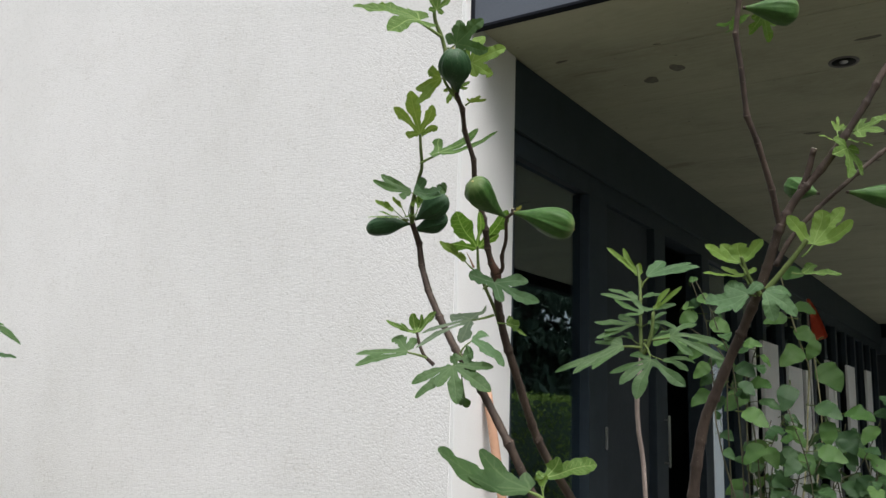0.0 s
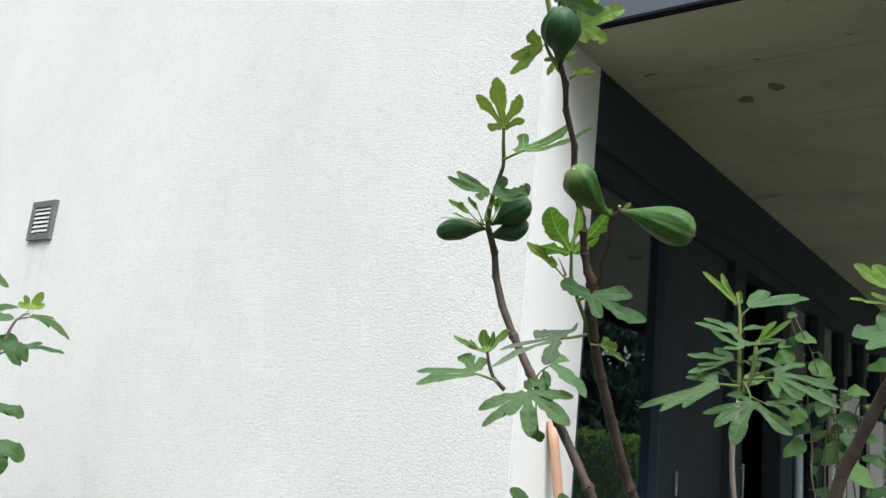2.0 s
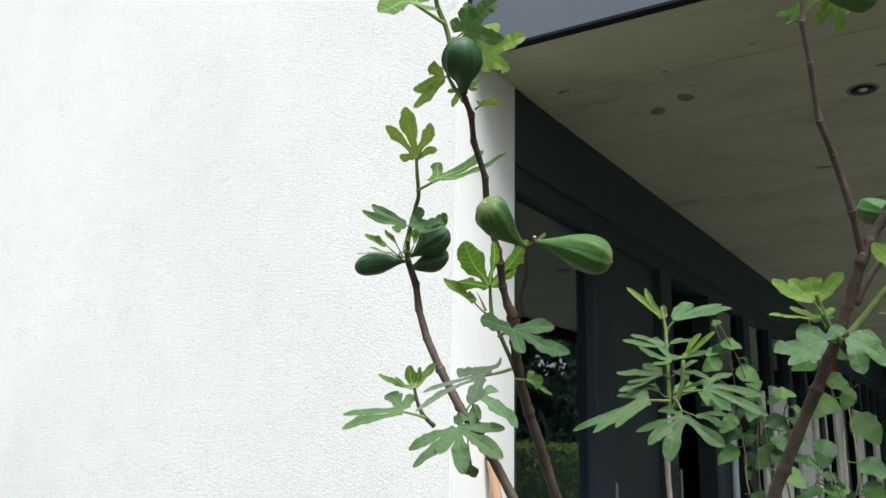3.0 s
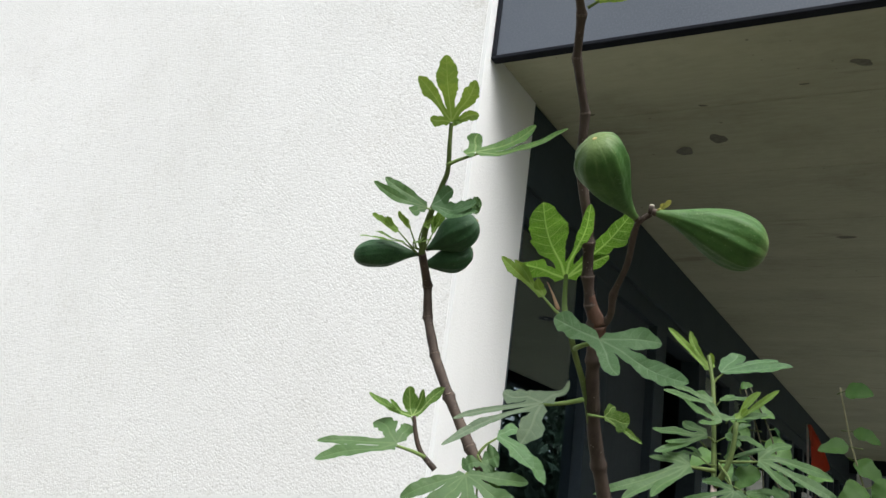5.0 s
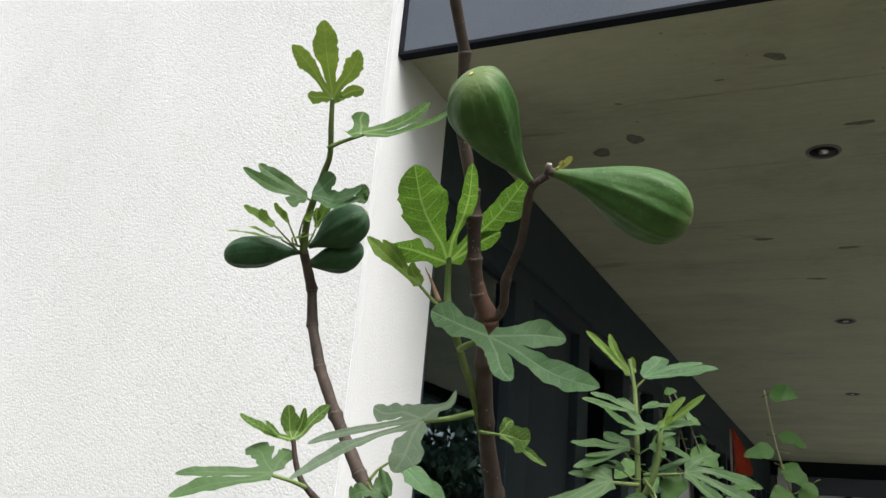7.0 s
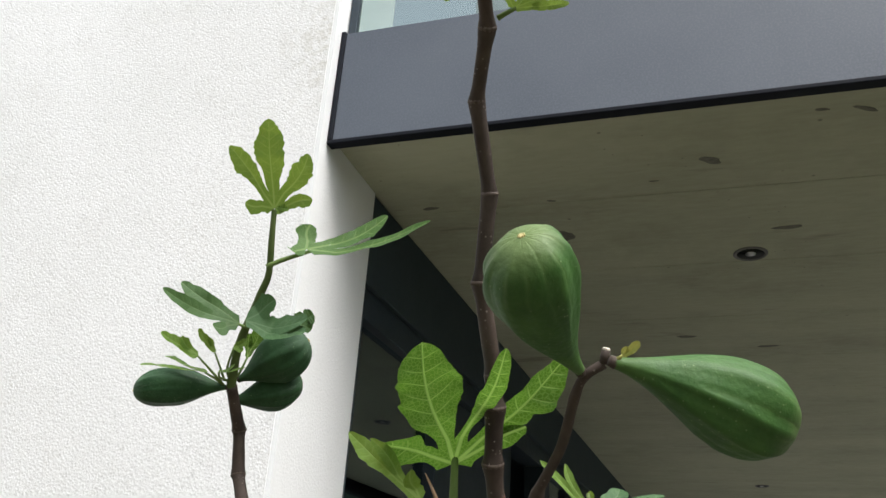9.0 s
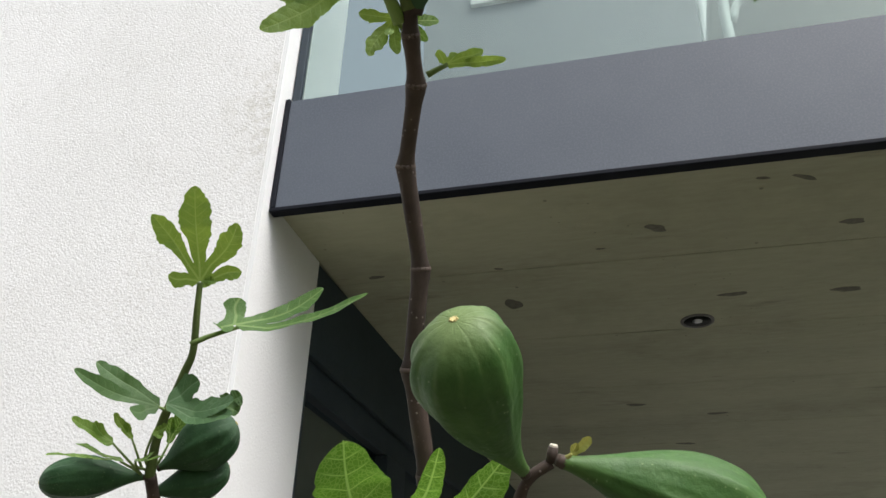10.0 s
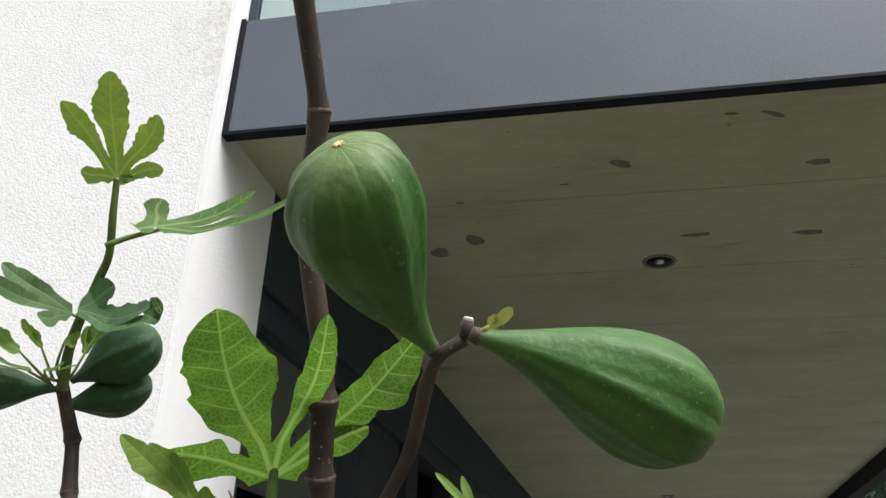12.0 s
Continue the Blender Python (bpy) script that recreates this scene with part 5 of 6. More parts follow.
fig(fig_tree, (-0.181, 1.289, 1.934), (-0.116, 1.367, 1.936), 0.0172, 0, M_FIG)
blade(fig_tree, (-0.306, 1.205, 1.831), [((-0.346, 1.183, 1.854), 0.0077), ((-0.331, 1.202, 1.856), 0.0077), ((-0.309, 1.210, 1.858), 0.0131), ((-0.277, 1.208, 1.860), 0.0082)], (0.123, -0.885, 0.449), M_LEAF_TIP, (-0.301, 1.209, 1.815), 0.22, 0.08, 0.06, 0.50)
blade(fig_tree, (-0.304, 1.216, 1.815), [((-0.352, 1.191, 1.817), 0.0061), ((-0.335, 1.219, 1.828), 0.0066), ((-0.293, 1.231, 1.827), 0.0050)], (0.067, -0.497, 0.865), M_LEAF_TIP, (-0.300, 1.219, 1.803), 0.22, 0.08, 0.06, 0.50)
blade(fig_tree, (-0.299, 1.209, 1.789), [((-0.349, 1.188, 1.777), 0.0104), ((-0.333, 1.175, 1.761), 0.0071), ((-0.327, 1.212, 1.804), 0.0131), ((-0.282, 1.219, 1.803), 0.0087), ((-0.311, 1.189, 1.762), 0.0049)], (0.115, -0.872, 0.476), M_LEAF_GREY, (-0.292, 1.222, 1.788), 0.20, 0.10, 0.04, 0.50)
blade(fig_tree, (-0.278, 1.211, 1.792), [((-0.266, 1.206, 1.751), 0.0098), ((-0.240, 1.212, 1.758), 0.0093), ((-0.249, 1.234, 1.788), 0.0076)], (0.096, -0.875, 0.474), M_LEAF_GREY, (-0.287, 1.223, 1.788), 0.20, 0.10, 0.04, 0.47)
blade(fig_tree, (-0.219, 1.231, 1.854), [((-0.169, 1.220, 1.879), 0.0112), ((-0.247, 1.218, 1.891), 0.0099), ((-0.207, 1.242, 1.901), 0.0119), ((-0.183, 1.254, 1.906), 0.0093)], (0.133, -0.889, 0.438), M_LEAF_TIP, (-0.234, 1.231, 1.838), 0.20, 0.10, 0.05, 0.50)
blade(fig_tree, (-0.235, 1.237, 1.817), [((-0.188, 1.242, 1.814), 0.0079), ((-0.221, 1.257, 1.830), 0.0086)], (0.095, -0.585, 0.805), M_LEAF_YOUNG, (-0.248, 1.234, 1.819), 0.20, 0.10, 0.05, 0.58)
leaf(fig_tree, (-0.161, 1.240, 2.003), (-0.119, 1.262, 2.024), (0.394, -0.353, 0.849), "broad", M_LEAF_YOUNG, (-0.168, 1.235, 2.004), 0.25, 0.15)
leaf(fig_tree, (-0.172, 1.230, 1.978), (-0.171, 1.216, 1.934), (0.825, -0.563, 0.042), "broad", M_LEAF_YOUNG, (-0.177, 1.233, 1.993), 0.25, 0.15)
leaf(fig_tree, (-0.185, 1.218, 1.986), (-0.201, 1.195, 1.989), (0.560, -0.301, 0.772), "young", M_LEAF_TIP, (-0.178, 1.233, 1.991), 0.25, 0.15)
leaf(fig_tree, (-0.164, 1.232, 1.987), (-0.142, 1.224, 1.975), (0.118, -0.185, 0.976), "broad", M_LEAF_YOUNG, (-0.172, 1.236, 1.997), 0.25, 0.15)
leaf(fig_tree, (-0.184, 1.237, 2.005), (-0.183, 1.244, 2.028), (0.528, -0.843, 0.104), "young", M_LEAF_TIP, (-0.181, 1.232, 1.990), 0.25, 0.15)
leaf(fig_tree, (-0.257, 1.162, 2.157), (-0.254, 1.183, 2.124), (0.689, -0.720, -0.079), "broad", M_LEAF_YOUNG, (-0.272, 1.128, 2.154), 0.25, 0.15)
leaf(fig_tree, (-0.286, 1.155, 2.156), (-0.309, 1.179, 2.149), (0.754, -0.653, -0.074), "broad", M_LEAF, (-0.280, 1.124, 2.150), 0.25, 0.15)
leaf(fig_tree, (-0.327, 1.151, 2.268), (-0.450, 1.110, 2.220), (0.145, -0.309, 0.940), "fingers", M_LEAF, (-0.308, 1.203, 2.233), .3, .15)

# fig sapling behind
stem(fig_sapling, [(-0.680, 1.862, 1.957), (-0.668, 1.845, 1.907), (-0.660, 1.822, 1.841), (-0.656, 1.812, 1.787), (-0.652, 1.800, 1.742)], 0.0030, 0.0044, M_SHOOT, "shoot", 0)
stem(fig_sapling, [(-0.652, 1.799, 1.746), (-0.652, 1.790, 1.715), (-0.657, 1.787, 1.666), (-0.655, 1.788, 1.597), (-0.648, 1.807, 1.460), (-0.630, 1.800, 0.900), (-0.640, 1.820, 0.020)], 0.0046, 0.0065, M_SAPBARK, "stem", 1)
stem(fig_sapling, [(-0.620, 1.787, 1.842), (-0.624, 1.791, 1.808), (-0.632, 1.791, 1.776), (-0.650, 1.796, 1.745)], 0.0034, 0.0046, M_SHOOT, "shoot", 0)
blade(fig_sapling, (-0.678, 1.873, 1.935), [((-0.743, 1.839, 1.998), 0.0064), ((-0.712, 1.861, 1.998), 0.0064), ((-0.675, 1.858, 1.964), 0.0056)], (0.263, -0.929, 0.259), M_LEAF_TIP, (-0.677, 1.877, 1.913), 0.30, 0.10, 0.05, 0.40)
blade(fig_sapling, (-0.663, 1.878, 1.933), [((-0.556, 1.915, 1.953), 0.0121), ((-0.644, 1.927, 1.973), 0.0153), ((-0.582, 1.949, 1.972), 0.0072)], (0.179, -0.658, 0.732), M_LEAF_GREY, (-0.675, 1.878, 1.908), 0.20, 0.10, 0.03, 0.58)
blade(fig_sapling, (-0.659, 1.804, 1.872), [((-0.723, 1.750, 1.878), 0.0069), ((-0.724, 1.800, 1.895), 0.0061), ((-0.694, 1.823, 1.887), 0.0069)], (0.224, -0.792, 0.568), M_LEAF, (-0.656, 1.807, 1.862), 0.20, 0.12, 0.04, 0.47)
blade(fig_sapling, (-0.642, 1.792, 1.845), [((-0.689, 1.743, 1.863), 0.0076), ((-0.671, 1.801, 1.870), 0.0068), ((-0.579, 1.815, 1.859), 0.0068), ((-0.666, 1.745, 1.830), 0.0061)], (0.216, -0.788, 0.576), M_LEAF, (-0.655, 1.810, 1.839), 0.20, 0.12, 0.04, 0.47)
blade(fig_sapling, (-0.649, 1.806, 1.876), [((-0.606, 1.816, 1.882), 0.0061), ((-0.632, 1.830, 1.887), 0.0061)], (0.157, -0.567, 0.809), M_LEAF, (-0.656, 1.807, 1.860), 0.20, 0.12, 0.04, 0.47)
blade(fig_sapling, (-0.623, 1.797, 1.847), [((-0.590, 1.807, 1.891), 0.0061), ((-0.562, 1.801, 1.895), 0.0053), ((-0.604, 1.788, 1.864), 0.0061)], (0.241, -0.924, 0.297), M_LEAF_TIP, (-0.631, 1.818, 1.829), 0.30, 0.12, 0.05, 0.40)
blade(fig_sapling, (-0.666, 1.809, 1.823), [((-0.737, 1.752, 1.818), 0.0084), ((-0.728, 1.737, 1.784), 0.0077), ((-0.706, 1.815, 1.839), 0.0092), ((-0.716, 1.752, 1.799), 0.0054)], (0.224, -0.781, 0.583), M_LEAF, (-0.656, 1.813, 1.811), 0.20, 0.12, 0.04, 0.43)
blade(fig_sapling, (-0.641, 1.816, 1.823), [((-0.610, 1.851, 1.847), 0.0069), ((-0.584, 1.840, 1.808), 0.0092), ((-0.617, 1.802, 1.805), 0.0069)], (0.151, -0.560, 0.814), M_LEAF, (-0.655, 1.813, 1.811), 0.20, 0.12, 0.04, 0.43)
blade(fig_sapling, (-0.682, 1.773, 1.772), [((-0.805, 1.701, 1.710), 0.0083), ((-0.760, 1.690, 1.705), 0.0075), ((-0.716, 1.688, 1.713), 0.0083), ((-0.728, 1.787, 1.790), 0.0068), ((-0.744, 1.771, 1.774), 0.0060)], (0.250, -0.823, 0.511), M_LEAF, (-0.651, 1.794, 1.768), 0.20, 0.16, 0.04, 0.43)
blade(fig_sapling, (-0.591, 1.806, 1.791), [((-0.481, 1.814, 1.741), 0.0091), ((-0.496, 1.871, 1.776), 0.0083), ((-0.553, 1.871, 1.819), 0.0076), ((-0.536, 1.778, 1.746), 0.0076)], (0.201, -0.840, 0.504), M_LEAF, (-0.644, 1.794, 1.782), 0.20, 0.16, 0.04, 0.43)
blade(fig_sapling, (-0.614, 1.753, 1.740), [((-0.634, 1.715, 1.658), 0.0139), ((-0.665, 1.707, 1.687), 0.0103), ((-0.543, 1.747, 1.686), 0.0125), ((-0.695, 1.729, 1.710), 0.0066), ((-0.662, 1.760, 1.748), 0.0066)], (0.241, -0.917, 0.317), M_LEAF, (-0.643, 1.795, 1.776), 0.18, 0.12, 0.03, 0.36)
blade(fig_sapling, (-0.608, 1.806, 1.741), [((-0.559, 1.826, 1.719), 0.0098), ((-0.551, 1.847, 1.738), 0.0068)], (0.176, -0.704, 0.688), M_LEAF, (-0.645, 1.795, 1.774), 0.20, 0.12, 0.03, 0.50)
blade(fig_sapling, (-0.642, 1.825, 1.789), [((-0.626, 1.845, 1.832), 0.0077), ((-0.588, 1.865, 1.815), 0.0069)], (0.149, -0.555, 0.818), M_LEAF, (-0.645, 1.795, 1.776), 0.20, 0.12, 0.04, 0.43)
blade(fig_sapling, (-0.677, 1.815, 1.788), [((-0.734, 1.839, 1.786), 0.0077), ((-0.709, 1.867, 1.806), 0.0069)], (0.161, -0.552, 0.818), M_LEAF, (-0.648, 1.794, 1.776), 0.20, 0.12, 0.04, 0.43)

# shrub with toothed heart-shaped leaves
stem(shrub, [(-0.708, 2.382, 1.993), (-0.694, 2.397, 1.942), (-0.679, 2.410, 1.886), (-0.675, 2.418, 1.830), (-0.671, 2.423, 1.763), (-0.662, 2.424, 1.675), (-0.648, 2.415, 1.545), (-0.520, 2.500, 0.900), (-0.500, 2.500, 0.020)], 0.0013, 0.0042, M_TWIG, "stem", 0)
stem(shrub, [(-0.546, 2.755, 2.073), (-0.530, 2.777, 1.970), (-0.515, 2.788, 1.902), (-0.491, 2.797, 1.812), (-0.483, 2.798, 1.781), (-0.492, 2.789, 1.628), (-0.498, 2.767, 1.502), (-0.520, 2.500, 0.900), (-0.500, 2.500, 0.020)], 0.0020, 0.0046, M_SPRIG, "stem", 0)
stem(shrub, [(-0.467, 2.800, 1.814), (-0.459, 2.801, 1.725), (-0.454, 2.795, 1.637), (-0.462, 2.773, 1.504), (-0.520, 2.500, 0.900), (-0.500, 2.500, 0.020)], 0.0017, 0.0042, M_SPRIG, "stem", 0)
stem(shrub, [(-0.627, 2.464, 1.729), (-0.616, 2.472, 1.648), (-0.610, 2.472, 1.561), (-0.592, 2.471, 1.490), (-0.562, 2.467, 1.412), (-0.520, 2.500, 0.900), (-0.500, 2.500, 0.020)], 0.0012, 0.0042, M_TWIG, "stem", 0)
stem(shrub, [(-0.397, 2.515, 1.635), (-0.406, 2.513, 1.564), (-0.434, 2.503, 1.493), (-0.493, 2.482, 1.417), (-0.520, 2.500, 0.900), (-0.500, 2.500, 0.020)], 0.0012, 0.0042, M_TWIG, "stem", 0)
stem(shrub, [(-0.275, 2.522, 1.632), (-0.297, 2.520, 1.576), (-0.338, 2.513, 1.499), (-0.403, 2.497, 1.424), (-0.520, 2.500, 0.900), (-0.500, 2.500, 0.020)], 0.0012, 0.0042, M_TWIG, "stem", 0)
# the climbing shoot behind the sapling
leaf(shrub, (-0.722, 2.404, 2.003), (-0.696, 2.407, 2.006), (-0.017, -0.908, 0.419), "heart", M_SHRUB, (-0.722, 2.418, 1.989), 0.35, 0.16)
leaf(shrub, (-0.698, 2.390, 1.951), (-0.648, 2.397, 1.935), (-0.077, -0.757, 0.648), "heart", M_SHRUB, (-0.709, 2.404, 1.945), 0.36, 0.15)
leaf(shrub, (-0.741, 2.404, 1.931), (-0.698, 2.395, 1.927), (0.567, -0.740, 0.363), "heart", M_SHRUB, (-0.754, 2.421, 1.921), 0.30, 0.14)
leaf(shrub, (-0.702, 2.403, 1.911), (-0.747, 2.389, 1.882), (0.459, -0.813, 0.358), "heart", M_SHRUB, (-0.678, 2.419, 1.909), 0.38, 0.31)
leaf(shrub, (-0.668, 2.412, 1.889), (-0.616, 2.414, 1.855), (0.158, -0.907, 0.390), "heart", M_SHRUB, (-0.680, 2.412, 1.889), 0.21, 0.26)
leaf(shrub, (-0.776, 2.406, 1.854), (-0.817, 2.373, 1.819), (0.208, -0.754, 0.623), "heart", M_SHRUB, (-0.764, 2.421, 1.854), 0.33, 0.17)
leaf(shrub, (-0.756, 2.407, 1.838), (-0.736, 2.389, 1.797), (0.387, -0.728, 0.567), "heart", M_SHRUB, (-0.772, 2.417, 1.841), 0.35, 0.25)
leaf(shrub, (-0.690, 2.441, 1.834), (-0.728, 2.420, 1.780), (0.138, -0.813, 0.565), "heart", M_SHRUB, (-0.668, 2.467, 1.841), 0.35, 0.34)
leaf(shrub, (-0.664, 2.471, 1.829), (-0.635, 2.469, 1.810), (0.336, -0.775, 0.535), "heart", M_SHRUB, (-0.671, 2.488, 1.824), 0.26, 0.15)
leaf(shrub, (-0.679, 2.426, 1.773), (-0.718, 2.410, 1.731), (0.495, -0.797, 0.345), "heart", M_SHRUB, (-0.675, 2.435, 1.775), 0.36, 0.19)
leaf(shrub, (-0.675, 2.444, 1.744), (-0.706, 2.431, 1.710), (0.174, -0.935, 0.310), "heart", M_SHRUB_SHADED, (-0.673, 2.452, 1.744), 0.34, 0.14)
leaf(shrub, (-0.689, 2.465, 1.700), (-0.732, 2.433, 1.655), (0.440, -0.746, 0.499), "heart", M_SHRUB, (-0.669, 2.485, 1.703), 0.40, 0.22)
leaf(shrub, (-0.803, 2.397, 1.877), (-0.819, 2.374, 1.882), (0.139, -0.713, 0.687), "heart", M_SHRUB_SHADED, (-0.791, 2.415, 1.863), 0.21, 0.16)
leaf(shrub, (-0.722, 2.432, 1.817), (-0.762, 2.412, 1.800), (0.428, -0.832, 0.352), "heart", M_SHRUB_SHADED, (-0.699, 2.450, 1.811), 0.40, 0.20)
# the tall sprig before the white strips
leaf(shrub, (-0.494, 2.755, 1.836), (-0.551, 2.723, 1.782), (0.309, -0.884, 0.352), "heart", M_SHRUB, (-0.479, 2.784, 1.843), 0.38, 0.33)
leaf(shrub, (-0.517, 2.804, 1.903), (-0.461, 2.793, 1.849), (0.272, -0.788, 0.552), "heart", M_SHRUB, (-0.533, 2.822, 1.910), 0.25, 0.33)
leaf(shrub, (-0.450, 2.754, 1.862), (-0.478, 2.750, 1.802), (0.437, -0.844, 0.311), "heart", M_SHRUB, (-0.433, 2.758, 1.871), 0.39, 0.27)
leaf(shrub, (-0.522, 2.823, 1.977), (-0.460, 2.830, 1.946), (0.196, -0.716, 0.670), "heart", M_SHRUB, (-0.549, 2.820, 1.976), 0.38, 0.10)
leaf(shrub, (-0.528, 2.744, 1.931), (-0.595, 2.728, 1.911), (0.378, -0.748, 0.545), "heart", M_SHRUB, (-0.497, 2.754, 1.926), 0.33, 0.18)
leaf(shrub, (-0.532, 2.720, 2.061), (-0.469, 2.705, 2.048), (0.150, -0.953, 0.264), "heart", M_SHRUB, (-0.551, 2.735, 2.053), 0.37, 0.25)
leaf(shrub, (-0.457, 2.838, 1.797), (-0.402, 2.830, 1.714), (0.112, -0.859, 0.500), "heart", M_SHRUB, (-0.470, 2.843, 1.814), 0.31, 0.20)
# the outer leaves of the bush
leaf(shrub, (-0.588, 2.433, 1.825), (-0.537, 2.436, 1.819), (0.253, -0.724, 0.642), "heart", M_SHRUB, (-0.614, 2.445, 1.815), 0.38, 0.23)
leaf(shrub, (-0.615, 2.471, 1.772), (-0.563, 2.457, 1.738), (-0.094, -0.848, 0.521), "heart", M_SHRUB_SHADED, (-0.636, 2.492, 1.772), 0.28, 0.30)
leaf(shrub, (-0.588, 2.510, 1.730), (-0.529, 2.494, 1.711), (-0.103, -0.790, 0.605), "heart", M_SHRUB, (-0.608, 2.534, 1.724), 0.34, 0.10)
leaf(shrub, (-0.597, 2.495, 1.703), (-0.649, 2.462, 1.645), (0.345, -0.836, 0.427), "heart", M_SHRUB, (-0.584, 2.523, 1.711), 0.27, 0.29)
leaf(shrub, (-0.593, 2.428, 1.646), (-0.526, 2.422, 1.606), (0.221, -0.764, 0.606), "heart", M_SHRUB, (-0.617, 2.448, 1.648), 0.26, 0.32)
leaf(shrub, (-0.503, 2.470, 1.607), (-0.540, 2.439, 1.582), (-0.110, -0.745, 0.658), "heart", M_SHRUB_SHADED, (-0.487, 2.484, 1.604), 0.22, 0.14)
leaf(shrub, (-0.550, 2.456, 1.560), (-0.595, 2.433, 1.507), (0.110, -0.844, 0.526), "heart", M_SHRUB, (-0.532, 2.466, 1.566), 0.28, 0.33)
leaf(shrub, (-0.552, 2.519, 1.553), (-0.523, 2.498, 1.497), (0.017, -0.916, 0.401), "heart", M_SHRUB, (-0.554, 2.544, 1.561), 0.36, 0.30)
leaf(shrub, (-0.497, 2.452, 1.554), (-0.464, 2.449, 1.511), (0.138, -0.693, 0.707), "heart", M_SHRUB_SHADED, (-0.504, 2.473, 1.557), 0.22, 0.26)
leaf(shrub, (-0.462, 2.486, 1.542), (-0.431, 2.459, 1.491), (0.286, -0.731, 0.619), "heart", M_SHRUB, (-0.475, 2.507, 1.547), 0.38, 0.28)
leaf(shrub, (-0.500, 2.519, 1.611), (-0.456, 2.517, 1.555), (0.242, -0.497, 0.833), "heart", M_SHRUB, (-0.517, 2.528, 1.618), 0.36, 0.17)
leaf(shrub, (-0.505, 2.508, 1.639), (-0.466, 2.515, 1.619), (0.179, -0.648, 0.740), "heart", M_SHRUB_SHADED, (-0.522, 2.525, 1.634), 0.32, 0.14)
leaf(shrub, (-0.492, 2.542, 1.721), (-0.508, 2.508, 1.648), (0.404, -0.811, 0.422), "heart", M_SHRUB_SHADED, (-0.495, 2.559, 1.735), 0.24, 0.33)
leaf(shrub, (-0.417, 2.473, 1.668), (-0.353, 2.452, 1.632), (-0.067, -0.703, 0.708), "heart", M_SHRUB_SHADED, (-0.445, 2.496, 1.669), 0.34, 0.24)
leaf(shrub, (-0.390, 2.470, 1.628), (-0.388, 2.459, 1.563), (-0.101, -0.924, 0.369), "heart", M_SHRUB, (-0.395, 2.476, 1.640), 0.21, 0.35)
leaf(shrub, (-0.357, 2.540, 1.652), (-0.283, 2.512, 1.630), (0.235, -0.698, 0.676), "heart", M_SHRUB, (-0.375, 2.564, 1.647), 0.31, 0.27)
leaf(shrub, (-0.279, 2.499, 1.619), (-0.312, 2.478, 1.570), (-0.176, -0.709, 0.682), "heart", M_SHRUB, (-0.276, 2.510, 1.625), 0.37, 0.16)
leaf(shrub, (-0.367, 2.529, 1.602), (-0.332, 2.504, 1.545), (0.009, -0.867, 0.498), "heart", M_SHRUB_SHADED, (-0.389, 2.555, 1.610), 0.20, 0.34)
leaf(shrub, (-0.351, 2.553, 1.589), (-0.318, 2.548, 1.560), (0.258, -0.834, 0.488), "heart", M_SHRUB_SHADED, (-0.363, 2.569, 1.587), 0.24, 0.31)
leaf(shrub, (-0.305, 2.470, 1.563), (-0.270, 2.445, 1.549), (0.297, -0.768, 0.567), "heart", M_SHRUB_SHADED, (-0.310, 2.490, 1.556), 0.22, 0.25)
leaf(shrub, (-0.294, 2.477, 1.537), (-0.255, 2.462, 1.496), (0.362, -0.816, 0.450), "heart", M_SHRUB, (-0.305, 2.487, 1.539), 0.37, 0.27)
leaf(shrub, (-0.329, 2.532, 1.492), (-0.293, 2.496, 1.447), (-0.008, -0.641, 0.768), "heart", M_SHRUB_SHADED, (-0.333, 2.562, 1.496), 0.33, 0.27)
leaf(shrub, (-0.362, 2.498, 1.478), (-0.329, 2.476, 1.439), (0.023, -0.853, 0.522), "heart", M_SHRUB_SHADED, (-0.374, 2.517, 1.479), 0.32, 0.16)
leaf(shrub, (-0.432, 2.539, 1.555), (-0.396, 2.536, 1.504), (0.411, -0.787, 0.461), "heart", M_SHRUB_SHADED, (-0.434, 2.557, 1.561), 0.30, 0.10)
leaf(shrub, (-0.396, 2.476, 1.517), (-0.366, 2.452, 1.477), (-0.227, -0.826, 0.516), "heart", M_SHRUB_SHADED, (-0.407, 2.487, 1.519), 0.27, 0.32)
leaf(shrub, (-0.448, 2.479, 1.527), (-0.465, 2.444, 1.489), (0.059, -0.829, 0.556), "heart", M_SHRUB_SHADED, (-0.444, 2.511, 1.529), 0.35, 0.32)
leaf(shrub, (-0.663, 2.478, 1.589), (-0.627, 2.463, 1.566), (0.335, -0.836, 0.434), "heart", M_SHRUB_SHADED, (-0.686, 2.500, 1.585), 0.39, 0.17)
leaf(shrub, (-0.655, 2.433, 1.624), (-0.663, 2.415, 1.645), (0.368, -0.762, 0.533), "heart", M_SHRUB_SHADED, (-0.656, 2.450, 1.605), 0.21, 0.17)
leaf(shrub, (-0.630, 2.485, 1.523), (-0.600, 2.459, 1.506), (0.268, -0.696, 0.666), "heart", M_SHRUB_SHADED, (-0.647, 2.496, 1.517), 0.24, 0.33)
leaf(shrub, (-0.503, 2.468, 1.448), (-0.526, 2.426, 1.418), (-0.097, -0.803, 0.588), "heart", M_SHRUB_SHADED, (-0.485, 2.487, 1.446), 0.25, 0.31)
leaf(shrub, (-0.460, 2.535, 1.462), (-0.425, 2.500, 1.429), (0.161, -0.603, 0.782), "heart", M_SHRUB_SHADED, (-0.481, 2.564, 1.461), 0.24, 0.28)
